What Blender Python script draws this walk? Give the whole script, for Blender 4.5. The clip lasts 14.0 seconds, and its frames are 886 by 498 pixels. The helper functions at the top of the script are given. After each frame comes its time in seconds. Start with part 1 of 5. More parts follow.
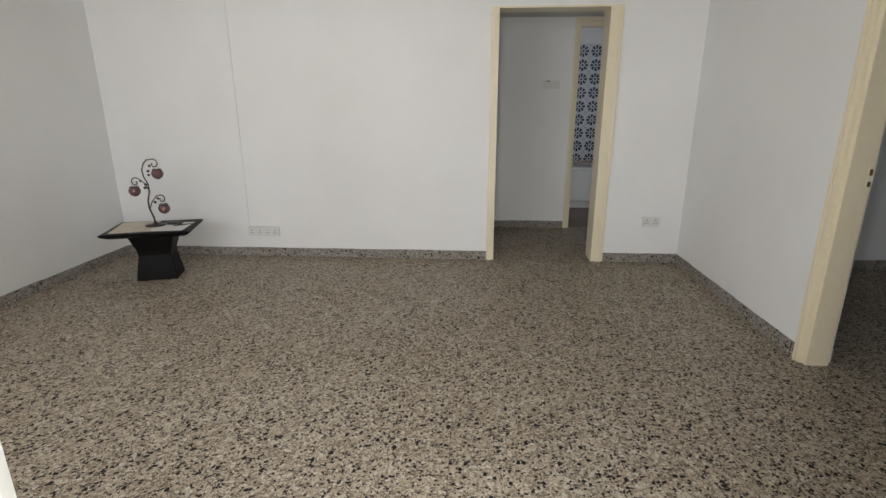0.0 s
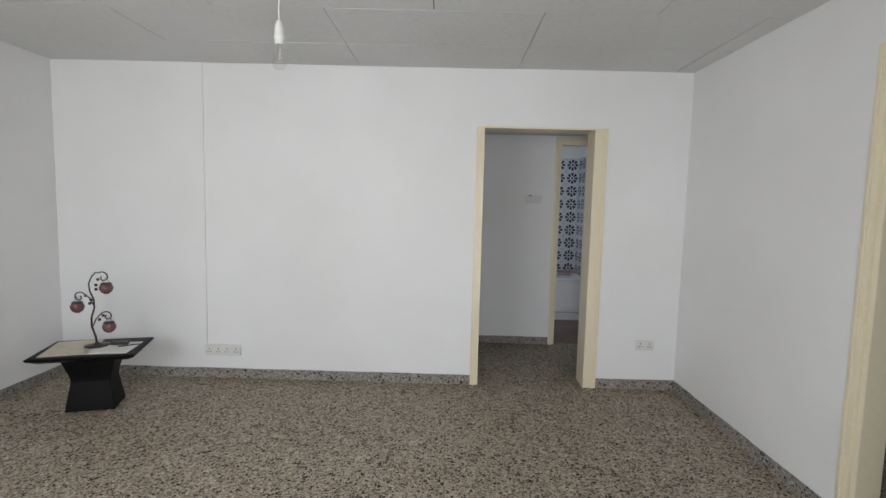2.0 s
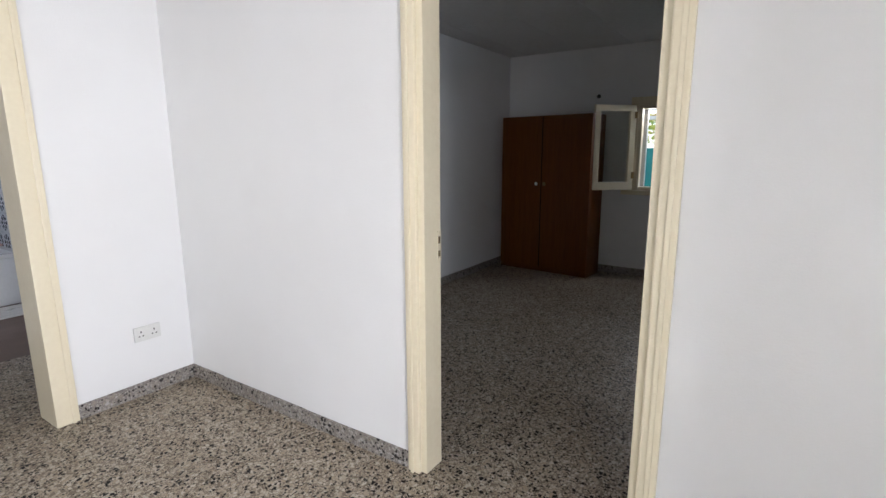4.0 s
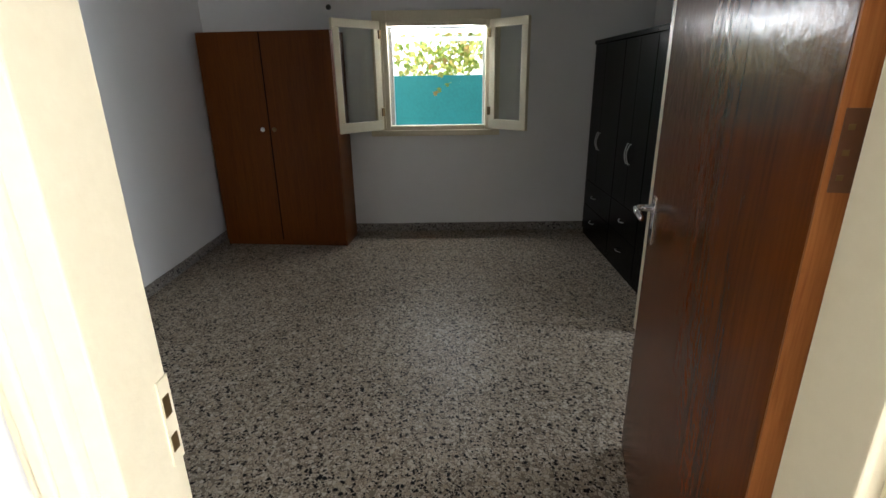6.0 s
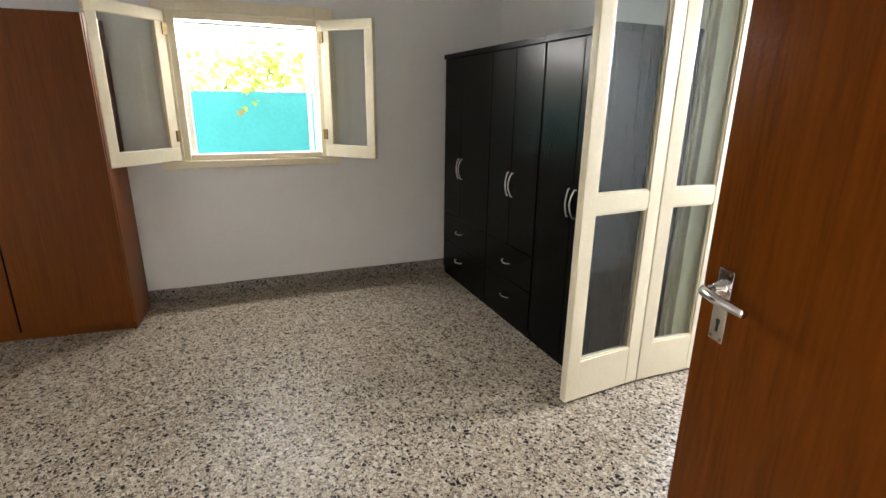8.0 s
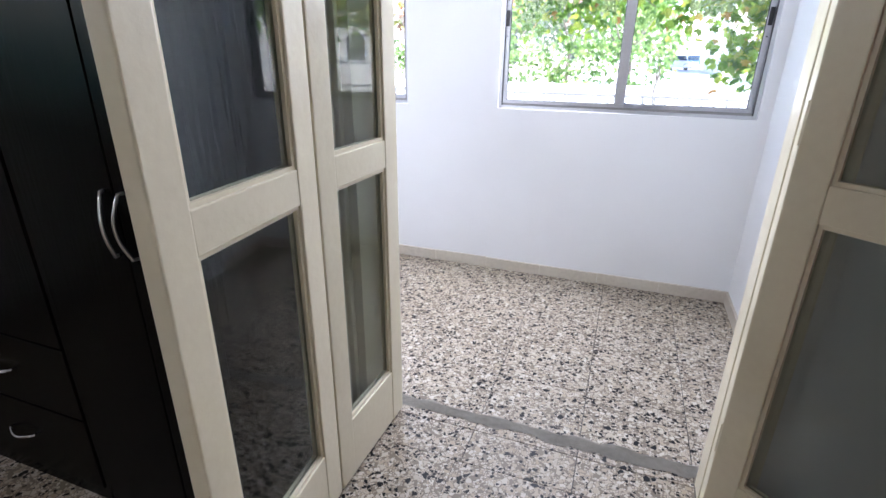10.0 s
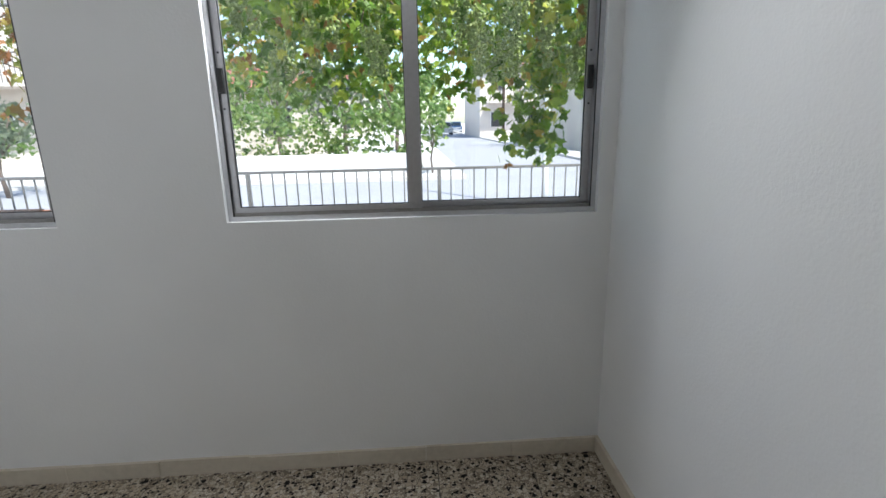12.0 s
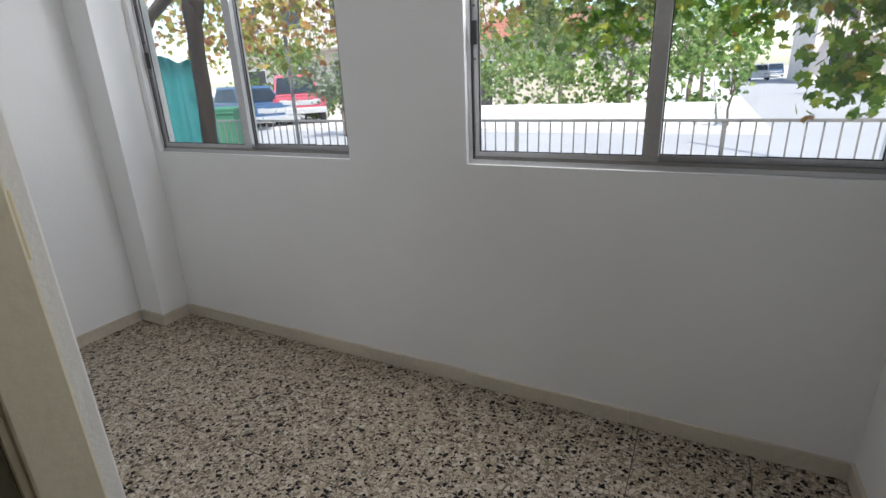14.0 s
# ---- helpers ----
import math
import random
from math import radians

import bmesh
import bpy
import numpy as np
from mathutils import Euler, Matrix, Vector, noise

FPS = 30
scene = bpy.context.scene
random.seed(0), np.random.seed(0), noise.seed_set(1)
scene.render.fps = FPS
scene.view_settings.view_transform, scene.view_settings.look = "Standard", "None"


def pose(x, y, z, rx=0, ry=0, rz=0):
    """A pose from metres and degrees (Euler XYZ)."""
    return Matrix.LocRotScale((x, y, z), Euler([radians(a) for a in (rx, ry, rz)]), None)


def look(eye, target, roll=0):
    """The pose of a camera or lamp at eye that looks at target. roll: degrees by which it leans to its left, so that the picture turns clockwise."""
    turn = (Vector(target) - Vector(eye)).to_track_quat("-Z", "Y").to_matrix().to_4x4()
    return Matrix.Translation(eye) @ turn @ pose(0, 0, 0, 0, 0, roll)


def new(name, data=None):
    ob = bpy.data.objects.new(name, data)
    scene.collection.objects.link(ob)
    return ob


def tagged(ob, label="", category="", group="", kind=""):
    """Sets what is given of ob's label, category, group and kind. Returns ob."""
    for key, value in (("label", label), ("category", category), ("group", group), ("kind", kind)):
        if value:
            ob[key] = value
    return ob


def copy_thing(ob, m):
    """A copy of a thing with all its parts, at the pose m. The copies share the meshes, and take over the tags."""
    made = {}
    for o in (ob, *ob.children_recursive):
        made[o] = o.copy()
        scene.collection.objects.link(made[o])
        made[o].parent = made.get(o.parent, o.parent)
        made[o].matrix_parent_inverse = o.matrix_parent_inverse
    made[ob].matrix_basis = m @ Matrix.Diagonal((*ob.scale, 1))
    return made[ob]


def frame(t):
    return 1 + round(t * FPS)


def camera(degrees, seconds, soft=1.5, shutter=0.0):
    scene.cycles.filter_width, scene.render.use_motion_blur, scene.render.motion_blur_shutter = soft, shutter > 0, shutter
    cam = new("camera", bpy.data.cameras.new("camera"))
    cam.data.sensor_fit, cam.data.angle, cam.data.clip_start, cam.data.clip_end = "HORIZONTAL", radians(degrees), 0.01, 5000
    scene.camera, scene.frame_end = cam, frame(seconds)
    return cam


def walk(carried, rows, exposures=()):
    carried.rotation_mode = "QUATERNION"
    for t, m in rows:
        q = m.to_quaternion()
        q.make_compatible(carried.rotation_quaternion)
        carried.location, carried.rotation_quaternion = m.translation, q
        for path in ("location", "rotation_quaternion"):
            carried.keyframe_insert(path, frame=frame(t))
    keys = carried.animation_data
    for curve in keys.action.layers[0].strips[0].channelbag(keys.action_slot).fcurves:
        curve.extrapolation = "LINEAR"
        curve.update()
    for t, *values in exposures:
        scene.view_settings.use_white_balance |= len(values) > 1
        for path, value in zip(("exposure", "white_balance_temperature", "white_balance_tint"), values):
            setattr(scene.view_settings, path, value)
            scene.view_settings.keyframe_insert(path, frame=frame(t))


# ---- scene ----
cam = camera(83.3, 14.0)

PATH = [
    (0, (-1.776, -4.318, 1.343), (-1.901, -2.401, 0.786), -0.1),
    (0.5, (-1.792, -4.249, 1.379), (-2.316, -2.369, 0.94), -0.5),
    (1, (-1.797, -4.182, 1.412), (-2.374, -2.297, 1.077), -0.3),
    (1.5, (-1.865, -4.128, 1.464), (-2.345, -2.196, 1.27), 0.4),
    (2, (-1.868, -3.985, 1.476), (-1.89, -1.994, 1.293), 1.4),
    (2.5, (-1.835, -3.805, 1.478), (-1.405, -1.863, 1.273), 1.5),
    (3, (-1.744, -3.514, 1.45), (-0.865, -1.735, 1.199), 1.0),
    (3.5, (-1.612, -3.244, 1.415), (-0.329, -1.761, 1.022), 2.0),
    (3.7, (-1.622, -3.13, 1.387), (-0.177, -1.804, 0.994), 1.2),
    (5.8, (-0.59, -2.234, 1.389), (1.31, -2.114, 0.775), -1.05),
    (6, (-0.448, -2.188, 1.434), (1.441, -2.171, 0.777), -0.87),
    (6.5, (-0.161, -2.048, 1.436), (1.689, -2.372, 0.75), 0.12),
    (7, (0.052, -1.946, 1.436), (1.88, -2.408, 0.769), 0.23),
    (7.2, (0.128, -1.935, 1.415), (1.96, -2.414, 0.755), 0.1),
    (9.3, (1.132, -2.224, 1.355), (2.32, -3.728, 0.786), -0.4),
    (9.5, (1.234, -2.318, 1.34), (2.268, -3.911, 0.712), -0.9),
    (10, (1.53, -2.794, 1.231), (2.162, -4.544, 0.497), 0.7),
    (10.5, (1.8, -3.271, 1.161), (1.816, -5.07, 0.289), 1.9),
    (11, (1.721, -3.518, 1.16), (1.64, -5.321, 0.299), -0.1),
    (11.5, (1.626, -3.732, 1.227), (1.539, -5.582, 0.471), -0.6),
    (12, (1.605, -3.891, 1.262), (1.486, -5.825, 0.768), -1.1),
    (12.5, (1.61, -3.987, 1.246), (1.88, -5.931, 0.86), -1.6),
    (13, (1.566, -3.981, 1.248), (2.181, -5.846, 0.865), -1.2),
    (13.5, (1.567, -3.954, 1.238), (2.321, -5.746, 0.771), -1.7),
    (14, (1.445, -3.875, 1.256), (2.329, -5.547, 0.608), -2.5),
]
EXPOSURES = [(0, 0.56, 6100, 10), (3.0, 0.85, 5700, 10), (3.7, 1.35, 5700, 14), (5.8, 2.05, 5800, 10), (6.0, 2.45, 5950, 10), (6.5, 3.9, 6700, 10), (7.2, 4.4, 6700, 10), (9.3, 3.15, 5700, 18), (10.0, 2.97, 5700, 18), (10.5, 2.5, 6050, 17), (11.0, 2.1, 6150, 16), (12.0, 1.25, 6250, 10), (13.0, 1.38, 6350, 12), (14.0, 1.12, 6450, 12)]
walk(cam, [(t, look(eye, target, roll)) for t, eye, target, roll in PATH], EXPOSURES)
scene.view_settings.exposure = 0.0

# ---- world, sun and light ----
SUN_EL, SUN_AZ = 55.0, 323.0
world = bpy.data.worlds.new("sky")
scene.world = world
world.use_nodes = True
wn, wl = world.node_tree.nodes, world.node_tree.links
sky = wn.new("ShaderNodeTexSky")
sky.sky_type, sky.sun_disc = "NISHITA", False
sky.sun_elevation, sky.sun_rotation = radians(SUN_EL), radians(SUN_AZ)
wn["Background"].inputs["Strength"].default_value = 0.15
wl.new(sky.outputs[0], wn["Background"].inputs["Color"])
sun = new("sun", bpy.data.lights.new("sun", "SUN"))
sun.data.energy, sun.data.angle, sun.data.color = 3.6, radians(0.5), (1.0, 0.95, 0.88)
sun.matrix_world = pose(0, 0, 20, 90 - SUN_EL, 0, 180 - SUN_AZ)


def opening_light(x, y, z, rz, w, h, watts, colour=(0.95, 0.96, 1.0)):
    """An area lamp that stands in for sky light at an opening."""
    lamp = new("sky_light", bpy.data.lights.new("sky_light", "AREA"))
    lamp.data.shape, lamp.data.size, lamp.data.size_y, lamp.data.energy = "RECTANGLE", w, h, watts
    lamp.data.color = colour
    lamp.matrix_world = pose(x, y, z, 90, 0, rz)
    return lamp


# sky light in the doorway and window behind the start, added lamps in the bathroom and under the window heads
opening_light(-1.79, -4.62, 1.1, 0, 0.9, 2.0, 90, (1.0, 0.95, 0.88))
opening_light(-3.75, -4.45, 1.52, 0, 1.55, 1.1, 29, (1.0, 0.93, 0.84))
# Added fill lamp at an unseen window, to brighten the bathroom.
opening_light(-1.93, 2.15, 1.7, -90, 0.85, 0.75, 5)


def head_fill(x, y, z, rx, rz, w, d, watts, colour):
    """Added lamp under the head of a window, in place of sky light."""
    lamp = opening_light(x, y, z, rz, w, d, watts, colour)
    lamp.matrix_world = pose(x, y, z, rx, 0, rz)


# Strip lamps added above the view to brighten sun room and bedroom.
head_fill(1.8, -5.68, 1.83, 74, -32, 0.8, 0.1, 9, (0.93, 0.945, 0.98))
head_fill(3.1, -5.68, 1.83, 78, 0, 0.8, 0.1, 6.5, (0.93, 0.945, 0.98))
head_fill(4.36, -2.13, 1.852, 58, 90, 0.84, 0.13, 7, (1.0, 0.955, 0.90))


# ---- materials ----
def material(name, base, rough=0.6, metal=0.0, spec=0.5):
    m = bpy.data.materials.new(name)
    m.use_nodes = True
    b = m.node_tree.nodes["Principled BSDF"]
    b.inputs["Base Color"].default_value = (*base, 1)
    b.inputs["Roughness"].default_value, b.inputs["Metallic"].default_value = rough, metal
    b.inputs["Specular IOR Level"].default_value = spec
    return m


def nodes_of(m):
    return m.node_tree.nodes, m.node_tree.links, m.node_tree.nodes["Principled BSDF"]


def worn(name, base, other, rough=0.6, metal=0.0, fine=60, coarse=2.2, bump=0.08, spec=0.5, amount=0.6, stretch=(1, 1, 1), rough_var=0.12):
    """A surface that varies between two colours at a fine and a coarse scale, with a slight relief."""
    m = material(name, base, rough, metal, spec)
    n, l, b = nodes_of(m)
    co = n.new("ShaderNodeTexCoord")
    mp = n.new("ShaderNodeMapping")
    mp.inputs["Scale"].default_value = stretch
    l.new(co.outputs["Object"], mp.inputs["Vector"])
    a, c = n.new("ShaderNodeTexNoise"), n.new("ShaderNodeTexNoise")
    a.inputs["Scale"].default_value, c.inputs["Scale"].default_value = fine, coarse
    a.inputs["Detail"].default_value, c.inputs["Detail"].default_value = 6, 4
    l.new(mp.outputs[0], a.inputs["Vector"])
    l.new(mp.outputs[0], c.inputs["Vector"])
    mul = n.new("ShaderNodeMath")
    mul.operation = "MULTIPLY"
    l.new(a.outputs["Fac"], mul.inputs[0])
    l.new(c.outputs["Fac"], mul.inputs[1])
    rmp = n.new("ShaderNodeMapRange")
    rmp.inputs["From Min"].default_value, rmp.inputs["From Max"].default_value = 0.12, 0.42
    rmp.inputs["To Max"].default_value = amount
    l.new(mul.outputs[0], rmp.inputs["Value"])
    mix = n.new("ShaderNodeMix")
    mix.data_type = "RGBA"
    mix.inputs[6].default_value, mix.inputs[7].default_value = (*base, 1), (*other, 1)
    l.new(rmp.outputs[0], mix.inputs[0])
    l.new(mix.outputs[2], b.inputs["Base Color"])
    rr = n.new("ShaderNodeMapRange")
    rr.inputs["To Min"].default_value, rr.inputs["To Max"].default_value = max(0.02, rough - rough_var), min(1, rough + rough_var)
    l.new(c.outputs["Fac"], rr.inputs["Value"])
    l.new(rr.outputs[0], b.inputs["Roughness"])
    bp = n.new("ShaderNodeBump")
    bp.inputs["Strength"].default_value, bp.inputs["Distance"].default_value = bump, 0.01
    l.new(a.outputs["Fac"], bp.inputs["Height"])
    l.new(bp.outputs[0], b.inputs["Normal"])
    return m


def plaster(name, base, other):
    """Rolled white wall paint: faint roller texture, trowel waves and light scuffs."""
    m = material(name, base, 0.62)
    n, l, b = nodes_of(m)
    geo = n.new("ShaderNodeNewGeometry")
    big, mid, fine = (n.new("ShaderNodeTexNoise") for _ in range(3))
    for t, s in ((big, 0.9), (mid, 7), (fine, 140)):
        t.inputs["Scale"].default_value, t.inputs["Detail"].default_value = s, 4
        l.new(geo.outputs["Position"], t.inputs["Vector"])
    rmp = n.new("ShaderNodeMapRange")
    rmp.inputs["From Min"].default_value, rmp.inputs["From Max"].default_value = 0.38, 0.72
    l.new(big.outputs["Fac"], rmp.inputs["Value"])
    mix = n.new("ShaderNodeMix")
    mix.data_type = "RGBA"
    mix.inputs[6].default_value, mix.inputs[7].default_value = (*base, 1), (*other, 1)
    l.new(rmp.outputs[0], mix.inputs[0])
    l.new(mix.outputs[2], b.inputs["Base Color"])
    add = n.new("ShaderNodeMath")
    add.operation = "MULTIPLY_ADD"
    add.inputs[1].default_value = 3.0
    l.new(mid.outputs["Fac"], add.inputs[0])
    l.new(fine.outputs["Fac"], add.inputs[2])
    bp = n.new("ShaderNodeBump")
    bp.inputs["Strength"].default_value, bp.inputs["Distance"].default_value = 0.12, 0.006
    l.new(add.outputs[0], bp.inputs["Height"])
    l.new(bp.outputs[0], b.inputs["Normal"])
    return m


def terrazzo(name, ground, light, dark, rough=0.28, chip=42.0, dims="2D"):
    """Polished cement with white and black marble chips of mixed size."""
    m = material(name, ground, rough, spec=0.14)
    n, l, b = nodes_of(m)
    geo = n.new("ShaderNodeNewGeometry")
    info = n.new("ShaderNodeObjectInfo")
    off = n.new("ShaderNodeVectorMath")
    off.operation = "MULTIPLY_ADD"
    off.inputs[1].default_value = (7.3, 5.1, 0)
    l.new(info.outputs["Random"], off.inputs[0])
    l.new(geo.outputs["Position"], off.inputs[2])
    warp = n.new("ShaderNodeTexNoise")
    warp.inputs["Scale"].default_value, warp.inputs["Detail"].default_value = 70, 2
    l.new(off.outputs[0], warp.inputs["Vector"])
    wv = n.new("ShaderNodeVectorMath")
    wv.operation = "MULTIPLY_ADD"
    wv.inputs[1].default_value = (0.004, 0.004, 0.0)
    l.new(warp.outputs["Color"], wv.inputs[0])
    l.new(off.outputs[0], wv.inputs[2])
    col = None
    for k, (scale, share, gap, colour) in enumerate(((chip * 3.1, 0.62, 0.11, light), (chip * 1.5, 0.42, 0.12, light), (chip * 2.2, 0.16, 0.13, dark), (chip * 1.3, 0.15, 0.20, dark))):
        shift = n.new("ShaderNodeVectorMath")
        shift.inputs[1].default_value = (3.7 * k, 1.9 * k, 0.37 * k)
        l.new(wv.outputs[0], shift.inputs[0])
        cell, edge = n.new("ShaderNodeTexVoronoi"), n.new("ShaderNodeTexVoronoi")
        edge.feature = "DISTANCE_TO_EDGE"
        for v in (cell, edge):
            v.voronoi_dimensions = dims
            v.inputs["Scale"].default_value = scale
            l.new(shift.outputs[0], v.inputs["Vector"])
        sep = n.new("ShaderNodeSeparateColor")
        l.new(cell.outputs["Color"], sep.inputs[0])
        pick = n.new("ShaderNodeMath")
        pick.operation = "LESS_THAN"
        pick.inputs[1].default_value = share
        l.new(sep.outputs[0], pick.inputs[0])
        size = n.new("ShaderNodeMapRange")
        size.inputs["To Min"].default_value, size.inputs["To Max"].default_value = gap * 0.35, gap * 1.7
        l.new(sep.outputs[1], size.inputs["Value"])
        inside = n.new("ShaderNodeMath")
        inside.operation = "GREATER_THAN"
        l.new(edge.outputs["Distance"], inside.inputs[0])
        l.new(size.outputs[0], inside.inputs[1])
        both = n.new("ShaderNodeMath")
        both.operation = "MULTIPLY"
        l.new(pick.outputs[0], both.inputs[0])
        l.new(inside.outputs[0], both.inputs[1])
        tint = n.new("ShaderNodeMix")
        tint.data_type = "RGBA"
        tint.inputs[6].default_value = (*colour, 1)
        tint.inputs[7].default_value = (*[c * f for c, f in zip(colour, (0.66, 0.60, 0.52))], 1)
        l.new(sep.outputs[2], tint.inputs[0])
        mix = n.new("ShaderNodeMix")
        mix.data_type = "RGBA"
        l.new(both.outputs[0], mix.inputs[0])
        if col is None:
            mix.inputs[6].default_value = (*ground, 1)
        else:
            l.new(col, mix.inputs[6])
        l.new(tint.outputs[2], mix.inputs[7])
        col = mix.outputs[2]
    stain = n.new("ShaderNodeTexNoise")
    stain.inputs["Scale"].default_value, stain.inputs["Detail"].default_value = 1.3, 5
    l.new(geo.outputs["Position"], stain.inputs["Vector"])
    sr = n.new("ShaderNodeMapRange")
    sr.inputs["From Min"].default_value, sr.inputs["From Max"].default_value = 0.45, 0.75
    sr.inputs["To Max"].default_value = 0.35
    l.new(stain.outputs["Fac"], sr.inputs["Value"])
    dirt = n.new("ShaderNodeMix")
    dirt.data_type, dirt.blend_type = "RGBA", "MULTIPLY"
    dirt.inputs[7].default_value = (0.72, 0.66, 0.56, 1)
    l.new(sr.outputs[0], dirt.inputs[0])
    l.new(col, dirt.inputs[6])
    l.new(dirt.outputs[2], b.inputs["Base Color"])
    rr = n.new("ShaderNodeMapRange")
    rr.inputs["To Min"].default_value, rr.inputs["To Max"].default_value = rough - 0.1, rough + 0.2
    l.new(stain.outputs["Fac"], rr.inputs["Value"])
    l.new(rr.outputs[0], b.inputs["Roughness"])
    return m


def wood(name, light, dark, rough=0.3, grain=(18, 18, 1.2), coat=0.0):
    """Varnished timber with a long upright grain."""
    m = material(name, light, rough, spec=0.16)
    n, l, b = nodes_of(m)
    co = n.new("ShaderNodeTexCoord")
    mp = n.new("ShaderNodeMapping")
    mp.inputs["Scale"].default_value = grain
    l.new(co.outputs["Object"], mp.inputs["Vector"])
    a, c = n.new("ShaderNodeTexNoise"), n.new("ShaderNodeTexNoise")
    a.inputs["Scale"].default_value, a.inputs["Detail"].default_value, a.inputs["Distortion"].default_value = 2.2, 8, 0.6
    c.inputs["Scale"].default_value, c.inputs["Detail"].default_value = 9, 6
    l.new(mp.outputs[0], a.inputs["Vector"])
    l.new(mp.outputs[0], c.inputs["Vector"])
    mul = n.new("ShaderNodeMath")
    mul.operation = "MULTIPLY"
    l.new(a.outputs["Fac"], mul.inputs[0])
    l.new(c.outputs["Fac"], mul.inputs[1])
    rmp = n.new("ShaderNodeMapRange")
    rmp.inputs["From Min"].default_value, rmp.inputs["From Max"].default_value = 0.1, 0.45
    l.new(mul.outputs[0], rmp.inputs["Value"])
    mix = n.new("ShaderNodeMix")
    mix.data_type = "RGBA"
    mix.inputs[6].default_value, mix.inputs[7].default_value = (*light, 1), (*dark, 1)
    l.new(rmp.outputs[0], mix.inputs[0])
    l.new(mix.outputs[2], b.inputs["Base Color"])
    bp = n.new("ShaderNodeBump")
    bp.inputs["Strength"].default_value, bp.inputs["Distance"].default_value = 0.14, 0.005
    l.new(mul.outputs[0], bp.inputs["Height"])
    l.new(bp.outputs[0], b.inputs["Normal"])
    b.inputs["Coat Weight"].default_value, b.inputs["Coat Roughness"].default_value = coat, 0.18
    return m


def glass(name, tint=(1, 1, 1), rough=0.0):
    """A thin pane: mostly clear, with a real surface reflection."""
    m = bpy.data.materials.new(name)
    m.use_nodes = True
    n, l = m.node_tree.nodes, m.node_tree.links
    n.remove(n["Principled BSDF"])
    clear, gloss, mix, lw = n.new("ShaderNodeBsdfTransparent"), n.new("ShaderNodeBsdfGlossy"), n.new("ShaderNodeMixShader"), n.new("ShaderNodeLayerWeight")
    clear.inputs["Color"].default_value = (*tint, 1)
    gloss.inputs["Roughness"].default_value = rough
    power, fac = n.new("ShaderNodeMath"), n.new("ShaderNodeMapRange")
    power.operation = "POWER"
    power.inputs[1].default_value = 4.0
    l.new(lw.outputs["Facing"], power.inputs[0])
    fac.inputs["To Min"].default_value, fac.inputs["To Max"].default_value = 0.035, 0.7
    l.new(power.outputs[0], fac.inputs["Value"])
    l.new(fac.outputs[0], mix.inputs[0])
    l.new(clear.outputs[0], mix.inputs[1])
    l.new(gloss.outputs[0], mix.inputs[2])
    l.new(mix.outputs[0], n["Material Output"].inputs["Surface"])
    return m


WALL = plaster("white_wall_paint", (0.80, 0.80, 0.79), (0.74, 0.735, 0.72))
WALL_OUT = plaster("outside_render", (0.72, 0.70, 0.66), (0.6, 0.58, 0.54))
CEIL = worn("ceiling_board", (0.66, 0.66, 0.65), (0.55, 0.55, 0.53), 0.8, fine=25, coarse=1.1, bump=0.15)
CEIL_GAP = worn("ceiling_joint", (0.12, 0.12, 0.11), (0.05, 0.05, 0.05), 0.9)
FLOOR = terrazzo("terrazzo", (0.19, 0.155, 0.116), (0.53, 0.475, 0.39), (0.004, 0.0035, 0.0035), 0.36, 40.0)
GROUT = worn("floor_joint", (0.07, 0.06, 0.05), (0.03, 0.026, 0.022), 0.9)
BASE_T = terrazzo("terrazzo_skirting", (0.22, 0.20, 0.18), (0.42, 0.40, 0.38), (0.03, 0.028, 0.028), 0.4, 40, "3D")
BASE_S = worn("cement_skirting", (0.60, 0.54, 0.44), (0.44, 0.39, 0.31), 0.6, fine=40, coarse=3, bump=0.1)
CREAM = worn("cream_gloss_paint", (0.78, 0.71, 0.53), (0.69, 0.61, 0.43), 0.32, fine=45, coarse=2.0, bump=0.10, amount=0.5)
BROWN = wood("red_brown_veneer", (0.138, 0.04, 0.0045), (0.088, 0.024, 0.0035), 0.4, (12, 12, 0.7), 0.02)
DOORWOOD = wood("varnished_door_veneer", (0.16, 0.043, 0.005), (0.085, 0.021, 0.003), 0.2, (9, 9, 0.7), 0.03)
dn, dl, db = nodes_of(DOORWOOD)
db.inputs["Specular IOR Level"].default_value = 0.07
dco, dwave, dbump = dn.new("ShaderNodeTexCoord"), dn.new("ShaderNodeTexNoise"), dn.new("ShaderNodeBump")
dwave.inputs["Scale"].default_value, dwave.inputs["Detail"].default_value = 22, 3
dbump.inputs["Strength"].default_value, dbump.inputs["Distance"].default_value = 0.13, 0.012
dl.new(dco.outputs["Object"], dwave.inputs["Vector"])
dl.new(dwave.outputs["Fac"], dbump.inputs["Height"])
dl.new(db.inputs["Normal"].links[0].from_socket, dbump.inputs["Normal"])
dl.new(dbump.outputs[0], db.inputs["Normal"])
RAWWOOD = wood("bare_door_edge", (0.42, 0.16, 0.045), (0.26, 0.085, 0.02), 0.45, (30, 30, 1.5))
BLACK = wood("black_brown_foil", (0.0052, 0.0045, 0.0034), (0.0022, 0.0019, 0.0015), 0.27, (12, 12, 0.6))
BLACK.node_tree.nodes["Principled BSDF"].inputs["Specular IOR Level"].default_value = 0.07
ALU = worn("anodised_aluminium", (0.55, 0.55, 0.56), (0.42, 0.42, 0.43), 0.38, 0.9, fine=80, coarse=3, bump=0.03)
ALU_D = worn("dull_aluminium_track", (0.30, 0.29, 0.28), (0.18, 0.17, 0.16), 0.5, 0.7, fine=60, coarse=4, bump=0.05)
